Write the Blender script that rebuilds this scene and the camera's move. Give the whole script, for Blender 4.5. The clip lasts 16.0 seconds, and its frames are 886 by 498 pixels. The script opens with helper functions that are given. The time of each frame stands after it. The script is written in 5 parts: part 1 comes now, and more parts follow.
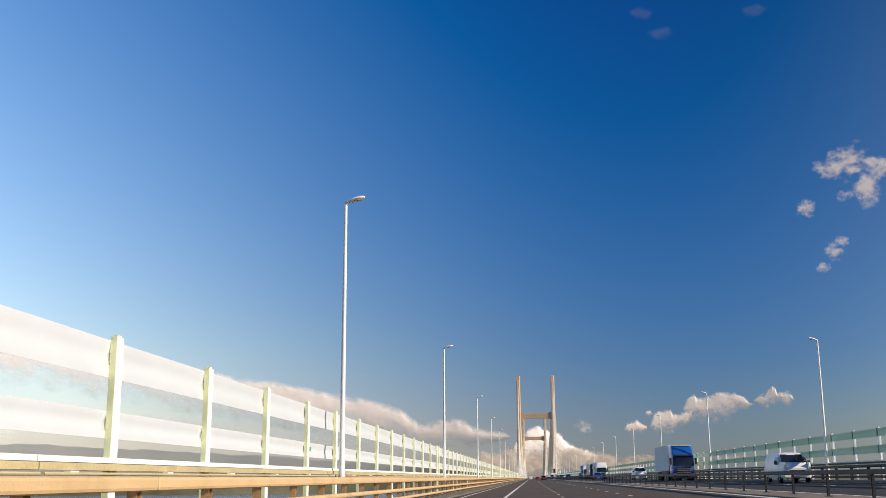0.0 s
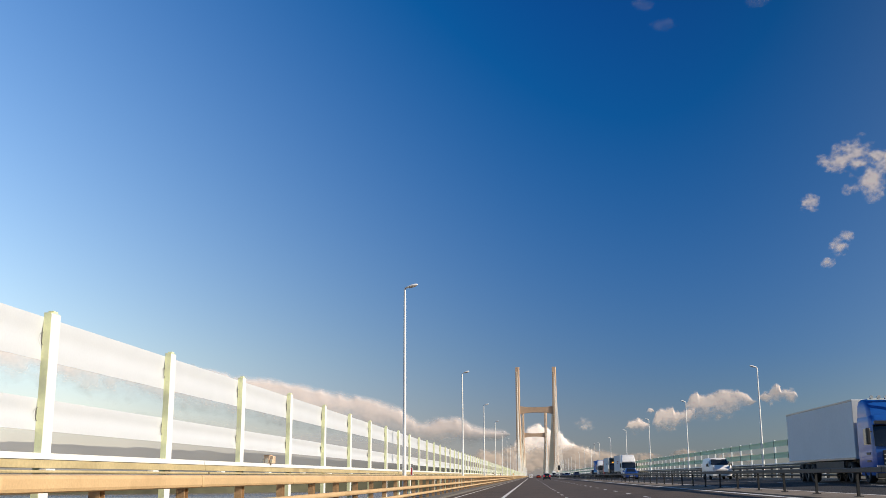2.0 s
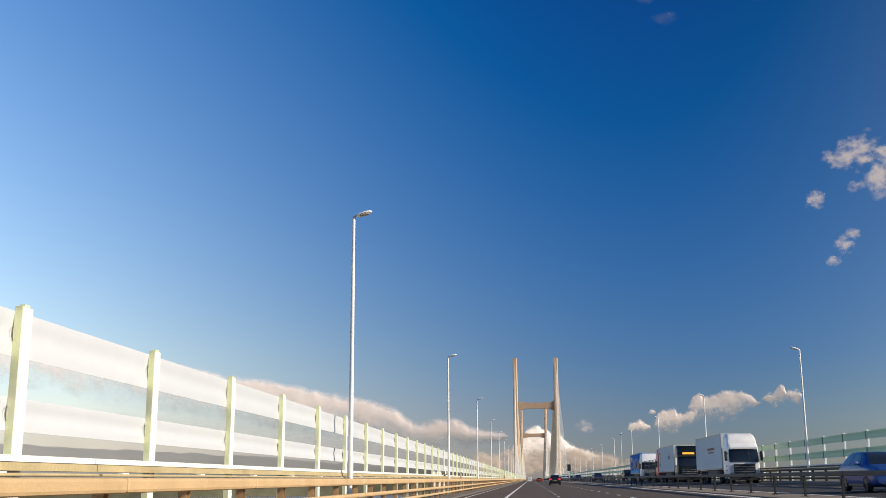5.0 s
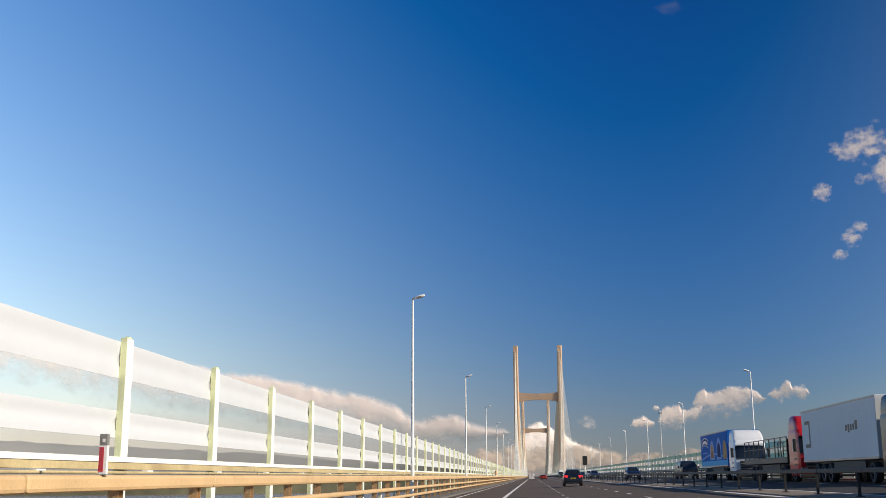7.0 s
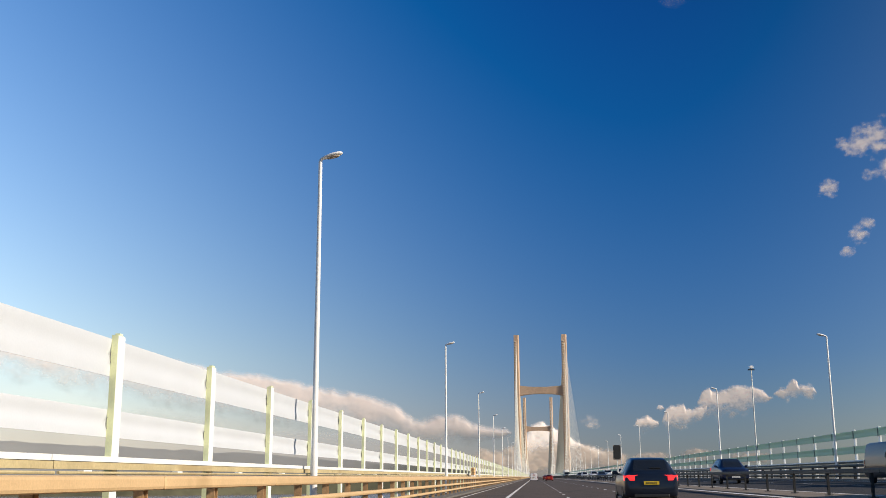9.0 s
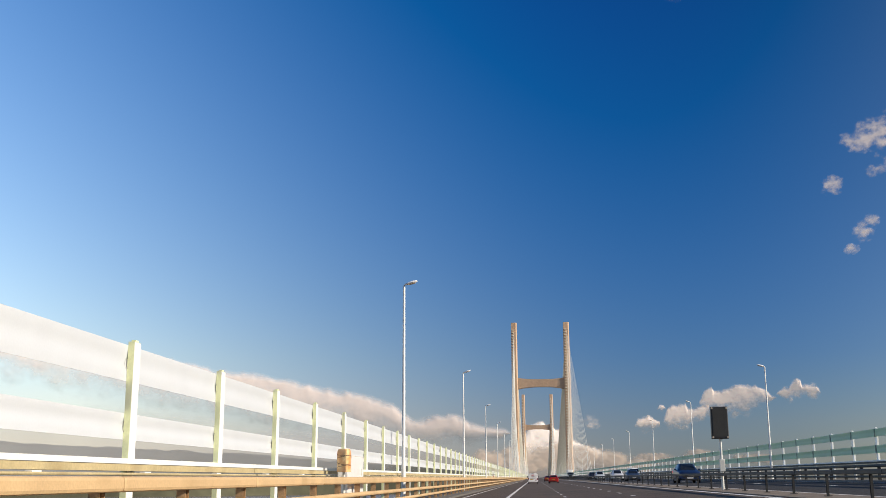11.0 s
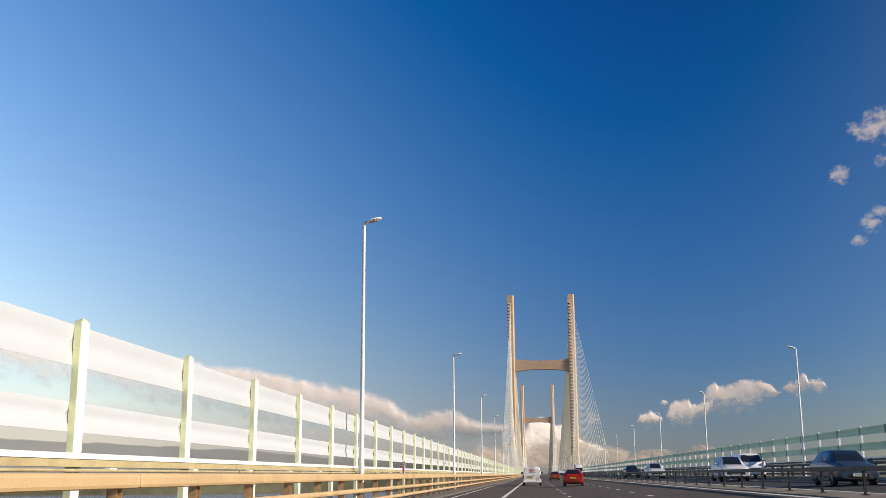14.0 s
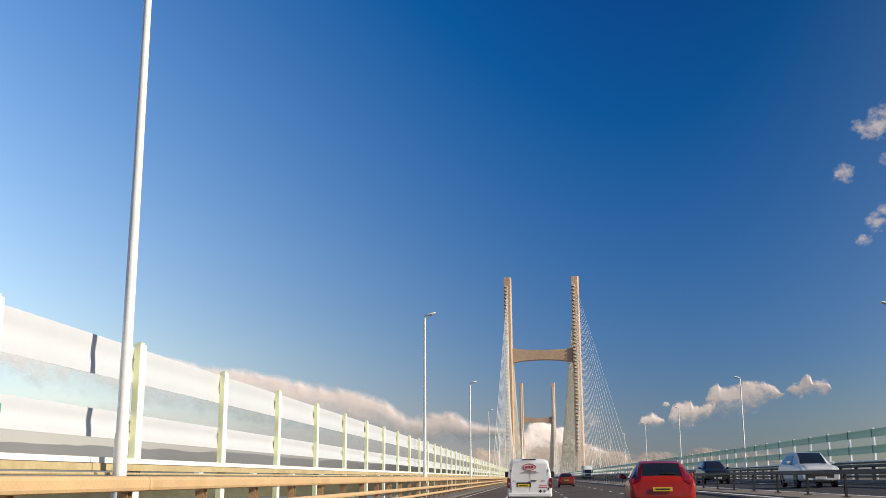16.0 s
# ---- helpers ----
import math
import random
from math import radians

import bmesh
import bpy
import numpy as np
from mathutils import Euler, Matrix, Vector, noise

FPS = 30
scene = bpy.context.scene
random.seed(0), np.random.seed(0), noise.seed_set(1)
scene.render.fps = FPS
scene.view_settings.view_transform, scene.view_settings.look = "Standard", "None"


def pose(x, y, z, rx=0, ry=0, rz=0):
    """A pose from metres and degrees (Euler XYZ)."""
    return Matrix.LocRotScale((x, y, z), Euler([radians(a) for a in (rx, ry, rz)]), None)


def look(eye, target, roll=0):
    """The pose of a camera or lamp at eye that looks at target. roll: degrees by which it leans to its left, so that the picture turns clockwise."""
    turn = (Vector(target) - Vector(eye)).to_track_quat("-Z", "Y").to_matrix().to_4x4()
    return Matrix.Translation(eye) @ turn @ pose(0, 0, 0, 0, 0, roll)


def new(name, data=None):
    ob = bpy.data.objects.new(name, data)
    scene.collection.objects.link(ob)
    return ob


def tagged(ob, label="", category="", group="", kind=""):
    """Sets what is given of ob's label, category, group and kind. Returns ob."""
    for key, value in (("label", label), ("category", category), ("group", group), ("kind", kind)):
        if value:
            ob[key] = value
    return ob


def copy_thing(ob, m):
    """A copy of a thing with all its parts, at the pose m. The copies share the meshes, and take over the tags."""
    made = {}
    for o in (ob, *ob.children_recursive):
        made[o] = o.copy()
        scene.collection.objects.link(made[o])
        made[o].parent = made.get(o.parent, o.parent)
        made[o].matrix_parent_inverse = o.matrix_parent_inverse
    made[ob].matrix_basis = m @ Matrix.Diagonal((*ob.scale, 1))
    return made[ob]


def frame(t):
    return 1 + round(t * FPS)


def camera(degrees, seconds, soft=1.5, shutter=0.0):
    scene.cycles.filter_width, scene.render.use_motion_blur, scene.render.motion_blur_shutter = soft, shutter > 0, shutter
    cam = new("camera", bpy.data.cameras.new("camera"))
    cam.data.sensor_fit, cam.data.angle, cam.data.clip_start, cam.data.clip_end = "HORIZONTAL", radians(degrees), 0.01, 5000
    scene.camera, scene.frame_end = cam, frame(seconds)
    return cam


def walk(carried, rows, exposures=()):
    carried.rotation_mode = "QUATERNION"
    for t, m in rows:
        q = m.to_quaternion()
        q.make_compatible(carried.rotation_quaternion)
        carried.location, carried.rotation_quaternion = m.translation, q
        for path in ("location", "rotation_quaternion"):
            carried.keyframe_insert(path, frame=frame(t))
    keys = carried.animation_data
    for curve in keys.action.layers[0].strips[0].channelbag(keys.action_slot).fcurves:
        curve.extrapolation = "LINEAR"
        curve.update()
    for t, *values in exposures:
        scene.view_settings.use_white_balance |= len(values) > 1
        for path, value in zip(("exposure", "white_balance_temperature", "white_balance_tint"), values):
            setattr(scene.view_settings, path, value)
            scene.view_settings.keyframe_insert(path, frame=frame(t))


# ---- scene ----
# A motorway bridge over a wide estuary: x to the right, y along the deck, z up from the running lane.
EYE = 1.15
cam = camera(45.93, 16.0, soft=0.7)
# seconds, metres along the deck, heading, tilt
PATH = (
    (0.0, 0.22, 4.71, 12.36), (0.5, 18.40, 4.70, 12.35), (1.0, 36.30, 4.69, 12.30), (1.5, 53.01, 4.68, 12.32),
    (2.0, 70.81, 4.72, 12.27), (2.5, 87.67, 4.70, 12.51), (3.0, 105.05, 4.64, 12.48), (5.5, 190.50, 4.68, 12.40),
    (6.0, 208.30, 4.70, 12.30), (6.5, 224.84, 4.73, 12.26), (7.0, 241.83, 4.77, 12.28), (7.5, 259.86, 4.79, 12.30),
    (8.0, 275.17, 4.84, 12.29), (8.5, 292.66, 4.85, 12.30), (9.0, 310.32, 4.89, 12.31), (11.5, 393.73, 4.85, 12.39),
    (12.0, 409.54, 4.86, 12.42), (12.5, 426.37, 4.86, 12.39), (13.0, 443.17, 4.84, 12.32), (13.5, 458.99, 4.83, 12.39),
    (14.0, 476.22, 4.84, 12.19), (14.5, 492.16, 4.84, 12.25), (15.0, 508.76, 4.87, 12.20), (15.5, 526.30, 4.89, 12.31),
    (16.0, 541.85, 4.83, 12.35),
)
walk(cam, [(t, pose(0, s, EYE, 90 + tilt, 0.26, yaw)) for t, s, yaw, tilt in PATH], exposures=((0.0, 0.28), (16.0, 0.28)))

# ---- light: a low warm sun behind the right shoulder, clear sky ----
SUN_AZ, SUN_EL = 106.0, 26.0
world = bpy.data.worlds.new("sky")
scene.world = world
world.use_nodes = True
wn = world.node_tree
sky = wn.nodes.new("ShaderNodeTexSky")
sky.sky_type, sky.sun_disc = "NISHITA", False
sky.sun_elevation, sky.sun_rotation = radians(SUN_EL), radians(SUN_AZ)
sky.air_density, sky.dust_density, sky.ozone_density = 1.0, 0.3, 3.0
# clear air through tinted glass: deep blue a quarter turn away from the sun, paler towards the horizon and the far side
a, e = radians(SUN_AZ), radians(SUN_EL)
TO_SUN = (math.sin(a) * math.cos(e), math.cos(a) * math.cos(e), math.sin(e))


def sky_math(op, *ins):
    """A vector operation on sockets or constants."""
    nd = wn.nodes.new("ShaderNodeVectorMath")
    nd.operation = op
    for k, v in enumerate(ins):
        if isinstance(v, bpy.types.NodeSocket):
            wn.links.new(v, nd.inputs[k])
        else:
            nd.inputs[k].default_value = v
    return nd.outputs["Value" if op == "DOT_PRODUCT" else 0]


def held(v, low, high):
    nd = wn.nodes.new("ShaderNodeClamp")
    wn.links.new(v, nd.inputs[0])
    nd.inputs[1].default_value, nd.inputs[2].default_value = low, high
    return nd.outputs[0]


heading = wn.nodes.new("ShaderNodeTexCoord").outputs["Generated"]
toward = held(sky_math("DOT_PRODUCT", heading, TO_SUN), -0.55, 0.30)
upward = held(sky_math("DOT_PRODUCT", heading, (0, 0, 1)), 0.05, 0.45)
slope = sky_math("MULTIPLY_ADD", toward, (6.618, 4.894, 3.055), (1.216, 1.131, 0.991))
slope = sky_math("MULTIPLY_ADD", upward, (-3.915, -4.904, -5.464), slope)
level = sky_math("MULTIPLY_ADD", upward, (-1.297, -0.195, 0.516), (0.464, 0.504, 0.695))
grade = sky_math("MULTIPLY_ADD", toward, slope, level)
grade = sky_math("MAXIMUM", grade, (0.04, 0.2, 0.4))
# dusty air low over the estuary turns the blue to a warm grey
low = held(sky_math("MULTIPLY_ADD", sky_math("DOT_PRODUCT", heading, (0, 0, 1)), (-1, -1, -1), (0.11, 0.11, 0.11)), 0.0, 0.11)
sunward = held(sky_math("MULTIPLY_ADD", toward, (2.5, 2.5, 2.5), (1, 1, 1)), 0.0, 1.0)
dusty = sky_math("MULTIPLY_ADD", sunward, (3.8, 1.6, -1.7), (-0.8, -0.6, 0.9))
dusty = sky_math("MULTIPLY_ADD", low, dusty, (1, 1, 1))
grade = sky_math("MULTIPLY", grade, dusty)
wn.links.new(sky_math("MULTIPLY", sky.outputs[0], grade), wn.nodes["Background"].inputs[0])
wn.nodes["Background"].inputs[1].default_value = 0.08
sun = new("sun", bpy.data.lights.new("sun", "SUN"))
sun.data.energy, sun.data.angle, sun.data.color = 4.75, radians(0.5), (1.0, 0.88, 0.735)
sun.matrix_world = look(Vector(TO_SUN) * 50, (0, 0, 0))


# ---- materials ----
def material(name, color, rough=0.6, metal=0.0, vary=0.15, scale=3.0, fine=40.0, bump=0.1, stain=None, stain_at=0.62, per_piece=0.0, through_light=0.0, through_color=None, coat=0.0):
    m = bpy.data.materials.new(name)
    m.use_nodes = True
    n, l = m.node_tree.nodes, m.node_tree.links
    b = n["Principled BSDF"]
    geo = n.new("ShaderNodeNewGeometry")
    big, small = n.new("ShaderNodeTexNoise"), n.new("ShaderNodeTexNoise")
    big.inputs["Scale"].default_value, small.inputs["Scale"].default_value = scale, fine
    big.inputs["Detail"].default_value, small.inputs["Detail"].default_value = 5, 3
    for t in (big, small):
        l.new(geo.outputs["Position"], t.inputs["Vector"])
    add = n.new("ShaderNodeMath")
    add.operation = "ADD"
    l.new(big.outputs[0], add.inputs[0])
    l.new(small.outputs[0], add.inputs[1])
    last = add.outputs[0]
    if per_piece:
        info, mul = n.new("ShaderNodeObjectInfo"), n.new("ShaderNodeMath")
        mul.operation = "MULTIPLY_ADD"
        mul.inputs[1].default_value = per_piece
        l.new(info.outputs["Random"], mul.inputs[0])
        l.new(last, mul.inputs[2])
        last = mul.outputs[0]
    ramp = n.new("ShaderNodeMapRange")
    ramp.inputs["From Min"].default_value, ramp.inputs["From Max"].default_value = 0.7, 1.3 + per_piece
    ramp.inputs["To Min"].default_value, ramp.inputs["To Max"].default_value = 1 - vary, 1 + vary
    l.new(last, ramp.inputs[0])
    tint = n.new("ShaderNodeVectorMath")
    tint.operation = "SCALE"
    tint.inputs[0].default_value = color
    l.new(ramp.outputs[0], tint.inputs["Scale"])
    out = tint.outputs[0]
    if stain:
        spot, cut, mix = n.new("ShaderNodeTexNoise"), n.new("ShaderNodeMapRange"), n.new("ShaderNodeMix")
        spot.inputs["Scale"].default_value, spot.inputs["Detail"].default_value = scale * 0.6, 8
        l.new(geo.outputs["Position"], spot.inputs["Vector"])
        cut.inputs["From Min"].default_value, cut.inputs["From Max"].default_value = stain_at - 0.06, stain_at + 0.08
        l.new(spot.outputs[0], cut.inputs[0])
        mix.data_type = "RGBA"
        l.new(cut.outputs[0], mix.inputs[0])
        l.new(out, mix.inputs[6])
        mix.inputs[7].default_value = (*stain, 1)
        out = mix.outputs[2]
    l.new(out, b.inputs["Base Color"])
    b.inputs["Roughness"].default_value, b.inputs["Metallic"].default_value = rough, metal
    if coat:
        b.inputs["Coat Weight"].default_value = coat
    if bump:
        bp = n.new("ShaderNodeBump")
        bp.inputs["Strength"].default_value, bp.inputs["Distance"].default_value = bump, 0.02
        l.new(add.outputs[0], bp.inputs["Height"])
        l.new(bp.outputs[0], b.inputs["Normal"])
    if through_light:
        tr, mx = n.new("ShaderNodeBsdfTranslucent"), n.new("ShaderNodeMixShader")
        if through_color:
            tr.inputs[0].default_value = (*through_color, 1)
        else:
            l.new(out, tr.inputs[0])
        mx.inputs[0].default_value = through_light
        l.new(b.outputs[0], mx.inputs[1])
        l.new(tr.outputs[0], mx.inputs[2])
        l.new(mx.outputs[0], n["Material Output"].inputs[0])
    return m


ASPHALT = material("asphalt", (0.076, 0.053, 0.036), 0.85, vary=0.35, scale=0.35, fine=60, bump=0.5, stain=(0.044, 0.033, 0.024))
ASPHALT_DARK = material("dark asphalt", (0.021, 0.019, 0.017), 0.85, vary=0.35, scale=0.35, fine=60, bump=0.5, stain=(0.014, 0.013, 0.012))
STRIP = material("pale paved strip", (0.20, 0.16, 0.12), 0.9, vary=0.25, scale=0.5, fine=25, bump=0.3, stain=(0.13, 0.105, 0.08))
CONCRETE = material("concrete", (0.13, 0.12, 0.105), 0.85, vary=0.2, scale=0.4, fine=20, bump=0.3)
TOWER = material("tower concrete", (0.52, 0.365, 0.245), 0.85, vary=0.14, scale=0.08, fine=1.2, bump=0.2, stain=(0.43, 0.295, 0.195))
PAINT_LINE = material("road paint", (0.72, 0.70, 0.66), 0.7, vary=0.2, scale=2, fine=30, stain=(0.3, 0.29, 0.27), stain_at=0.6)
# white laid on the posts' road sides in place of full sun
SUNLIT_STRIP = material("white sunlit strip", (0.80, 0.80, 0.76), 0.5, vary=0.05, scale=2, fine=30, bump=0.05)
PANEL = material("white wind panel", (0.655, 0.68, 0.71), 0.5, vary=0.04, scale=1.5, fine=30, bump=0.05, per_piece=0.2, through_light=0.15, through_color=(0.50, 0.68, 0.45))
# dark tone for the posts showing through the right panels
POST_SHADE = material("dark green post shade", (0.09, 0.14, 0.115), 0.55, vary=0.1, scale=3, fine=30, bump=0.05)
# right-fence copy of the panel, its shaded backlit side put in as darker green
PANEL_SHADE = material("shade-side wind panel", (0.42, 0.57, 0.49), 0.5, vary=0.06, scale=1.5, fine=30, bump=0.05, per_piece=0.25, through_light=0.28, through_color=(0.40, 0.53, 0.32))
POST_STEEL = material("pale painted steel", (0.75, 0.78, 0.46), 0.5, vary=0.08, scale=2, fine=30, bump=0.08, stain=(0.6, 0.6, 0.42))
HANDLE_GREY = material("grey handle steel", (0.22, 0.22, 0.20), 0.5, 0.2, vary=0.1)
POST_WHITE = material("white painted post", (0.88, 0.88, 0.84), 0.35, vary=0.05, scale=2, fine=30)
POST_GREY = material("galvanised post", (0.62, 0.63, 0.58), 0.5, 0.2, vary=0.12, scale=3, fine=40)
RAIL_TAN = material("weathered tan steel", (0.60, 0.415, 0.215), 0.6, 0.1, vary=0.14, scale=1.2, fine=25, bump=0.15, stain=(0.50, 0.34, 0.17), per_piece=0.2)
# parapet posts: tan steel browned, with blotches, for the shade on their near faces
RAIL_SHADED = material("shaded brown steel", (0.40, 0.255, 0.13), 0.65, 0.1, vary=0.25, scale=2, fine=25, bump=0.2, stain=(0.27, 0.16, 0.085))
RAIL_OLIVE = material("olive painted steel", (0.50, 0.41, 0.22), 0.6, 0.1, vary=0.15, scale=1.5, fine=25, bump=0.15, stain=(0.40, 0.31, 0.16))
# this near-black also puts shade onto the right parapet and right fence base
RAIL_DARK = material("near-black steel", (0.036, 0.037, 0.036), 0.6, 0.4, vary=0.25, scale=1.5, fine=30, bump=0.15)
LAMP_STEEL = material("galvanised lamp steel", (0.78, 0.78, 0.74), 0.5, 0.0, vary=0.08, scale=2, fine=30)
LAMP_HEAD = material("lamp head", (0.86, 0.86, 0.84), 0.4, 0.0, vary=0.06)
LAMP_GLASS = material("brownish lamp glass", (0.42, 0.35, 0.27), 0.1, vary=0.05)
CABLE = material("cable sheath", (0.72, 0.70, 0.59), 0.5, vary=0.1, scale=0.2, fine=2)
# dark brown standing for the shade beneath the tower hoods
HOOD_SHADE = material("dark hood shade", (0.10, 0.075, 0.055), 0.7, vary=0.2)
DARK = material("black plastic", (0.02, 0.02, 0.02), 0.45, vary=0.2)
RUBBER = material("tyre rubber", (0.018, 0.018, 0.018), 0.8, vary=0.2)
LAND = material("far shore", (0.085, 0.083, 0.048), 0.95, vary=0.3, scale=0.004, fine=0.03, bump=0.0)
WHITE_PAINT = material("white paint", (0.80, 0.79, 0.77), 0.35, vary=0.05, scale=1.5, fine=20, bump=0.03, stain=(0.72, 0.69, 0.64), coat=0.3)


def sea_material():
    m = material("estuary water", (0.20, 0.175, 0.14), 0.25, vary=0.25, scale=0.006, fine=0.15, bump=0.0)
    n, l = m.node_tree.nodes, m.node_tree.links
    wave, bp = n.new("ShaderNodeTexNoise"), n.new("ShaderNodeBump")
    wave.inputs["Scale"].default_value, wave.inputs["Detail"].default_value = 0.2, 6
    l.new(n["Geometry"].outputs["Position"], wave.inputs["Vector"])
    bp.inputs["Strength"].default_value, bp.inputs["Distance"].default_value = 0.6, 0.8
    l.new(wave.outputs[0], bp.inputs["Height"])
    l.new(bp.outputs[0], n["Principled BSDF"].inputs["Normal"])
    return m


SEA = sea_material()


# ---- mesh helpers ----
def add_box(bm, x0, x1, y0, y1, z0, z1):
    vs = [bm.verts.new((x, y, z)) for x in (x0, x1) for y in (y0, y1) for z in (z0, z1)]
    for q in ((0, 1, 3, 2), (4, 6, 7, 5), (0, 4, 5, 1), (2, 3, 7, 6), (0, 2, 6, 4), (1, 5, 7, 3)):
        bm.faces.new([vs[i] for i in q])


def add_loft(bm, rings, cap=True, closed=True):
    """Join rings of points, all of one length, into a skin."""
    rows = [[bm.verts.new(p) for p in r] for r in rings]
    k = len(rows[0])
    for r0, r1 in zip(rows, rows[1:]):
        for i in range(k if closed else k - 1):
            bm.faces.new((r0[i], r0[(i + 1) % k], r1[(i + 1) % k], r1[i]))
    if cap and closed:
        bm.faces.new(rows[0][::-1])
        bm.faces.new(rows[-1])
    return rows


def add_tube(bm, pts, radii, sides=10):
    rings = []
    for i, p in enumerate(pts):
        p = Vector(p)
        d = (Vector(pts[min(i + 1, len(pts) - 1)]) - Vector(pts[max(i - 1, 0)])).normalized()
        u = d.cross(Vector((0, 1, 0)) if abs(d.y) < 0.9 else Vector((1, 0, 0))).normalized()
        w = d.cross(u)
        rings.append([p + (u * math.cos(t) + w * math.sin(t)) * radii[i] for t in (2 * math.pi * j / sides for j in range(sides))])
    add_loft(bm, rings)


def finish(name, bm, mat, bevel=0.0, smooth=False):
    bmesh.ops.recalc_face_normals(bm, faces=bm.faces)
    if bevel:
        bmesh.ops.bevel(bm, geom=[ed for ed in bm.edges if ed.is_manifold and ed.calc_face_angle(0) > 0.6], offset=bevel, segments=2, profile=0.5, affect="EDGES")
    me = bpy.data.meshes.new(name)
    bm.to_mesh(me)
    bm.free()
    me.materials.append(mat)
    if smooth:
        for p in me.polygons:
            p.use_smooth = True
        me.set_sharp_from_angle(angle=radians(38))
    return me


def part(name, bm, mat, parent, label="", bevel=0.0, smooth=False):
    ob = new(name, finish(name, bm, mat, bevel, smooth) if isinstance(bm, bmesh.types.BMesh) else bm)
    if mat and not ob.data.materials:
        ob.data.materials.append(mat)
    ob.parent = parent
    return tagged(ob, label)


def thing(name, x, y, z, label, category, group="", kind="", turn=0):
    ob = new(name)
    ob.matrix_world = pose(x, y, z, 0, 0, turn)
    ob.empty_display_size = 0.3
    return tagged(ob, label, category, group, kind)


def box_mesh(name, x0, x1, y0, y1, z0, z1, mat, bevel=0.0):
    bm = bmesh.new()
    add_box(bm, x0, x1, y0, y1, z0, z1)
    return finish(name, bm, mat, bevel)


def place(name, mesh, parent, x, y, z, sx=1, sy=1, sz=1):
    ob = new(name, mesh)
    ob.parent = parent
    ob.matrix_basis = Matrix.LocRotScale((x, y, z), None, (sx, sy, sz))
    return ob


# ---- the large structure ----
def road_z(x):
    """The deck lies level under the slow lane and rises gently across to the far side."""
    return float(np.interp(x, (2.0, 9.3, 21.2), (0.0, 0.5, 0.88)))


Y0, Y1 = -80.0, 2600.0
LEFT_RAIL, LEFT_FENCE, LEFT_LAMP = -5.31, -6.5, -5.98
MEDIAN, RIGHT_RAIL, RIGHT_FENCE, RIGHT_LAMP = 9.35, 19.4, 20.28, 19.93
LAMPS = [-9.8, 33.7, 74.1, 121.0, 164.6, 208.2, 251.5, 295.1, 339.0, 382.8, 426.7, 469.6, 513.1, 556.9, 600.7] + [600.7 + 43.65 * k for k in range(1, 25)]
TOWER_X, TOWER_HALF, TOWER_Y, SPAN, TOWER_TOP = 6.3, 17.5, 1082.6, 628.0, 103.4


def deck():
    bm = bmesh.new()
    ring = [(-7.1, -0.02), (2, -0.02), (9.3, 0.48), (21.2, road_z(21.2) - 0.02), (21.2, -1.2), (17, -3.2), (-3, -3.2), (-7.1, -1.6)]
    add_loft(bm, [[(x, y, z) for x, z in ring] for y in (Y0, 700, Y1)])
    tagged(new("bridge_deck", finish("bridge_deck", bm, CONCRETE)), "pale concrete bridge deck carrying the motorway", "bridge deck", kind="structure")
    ys = np.linspace(Y0, Y1, 60)
    for spans, mat, label in ((((-4.7, 2), (2, 8.6)), ASPHALT, "worn brown-grey asphalt of a motorway carriageway"), (((10.1, 18.9),), ASPHALT_DARK, "near-black asphalt of the opposite carriageway")):
        bm = bmesh.new()
        for x0, x1 in spans:
            rows = [[bm.verts.new((x, y, road_z(x))) for x in (x0, x1)] for y in ys]
            for r0, r1 in zip(rows, rows[1:]):
                bm.faces.new((r0[0], r0[1], r1[1], r1[0]))
        tagged(new("road", finish("road", bm, mat)), label, "road", kind="structure")
    # strip between the two carriageways and low edge kerbs
    for x0, x1, h, mat, nm, label in ((8.6, 10.1, 0.03, STRIP, "central_strip", "pale paved strip between the carriageways"), (-7.1, -4.7, 0.1, CONCRETE, "kerb", "low concrete kerb at the deck edge"), (18.9, 21.2, 0.1, CONCRETE, "kerb", "low concrete kerb at the deck edge")):
        bm = bmesh.new()
        a0, a1 = road_z(x0) - 0.3, road_z(x1) - 0.3
        add_loft(bm, [[(x0, y, a0), (x0, y, a0 + 0.3 + h), (x1, y, a1 + 0.3 + h), (x1, y, a1)] for y in (Y0, Y1)])
        tagged(new(nm, finish(nm, bm, mat)), label, "kerb", kind="structure")


def markings():
    bm = bmesh.new()

    def strip(x, w, y0, y1):
        vs = [bm.verts.new((xx, yy, road_z(xx) + 0.006)) for xx, yy in ((x - w / 2, y0), (x + w / 2, y0), (x + w / 2, y1), (x - w / 2, y1))]
        bm.faces.new(vs)

    for x in (-1.55, 8.3, 10.4, 18.75):
        for y in np.arange(Y0, 1700, 40):
            strip(x, 0.2, y, y + 40)
    strip(-4.15, 0.12, Y0, 1700)
    for x in (1.85, 5.1, 15.1):
        for y in np.arange(Y0, 1500, 9.0):
            strip(x, 0.15, y, y + 2.2)
    tagged(new("lane_markings", finish("lane_markings", bm, PAINT_LINE)), "worn white lane lines painted on the asphalt", "road marking", kind="structure")


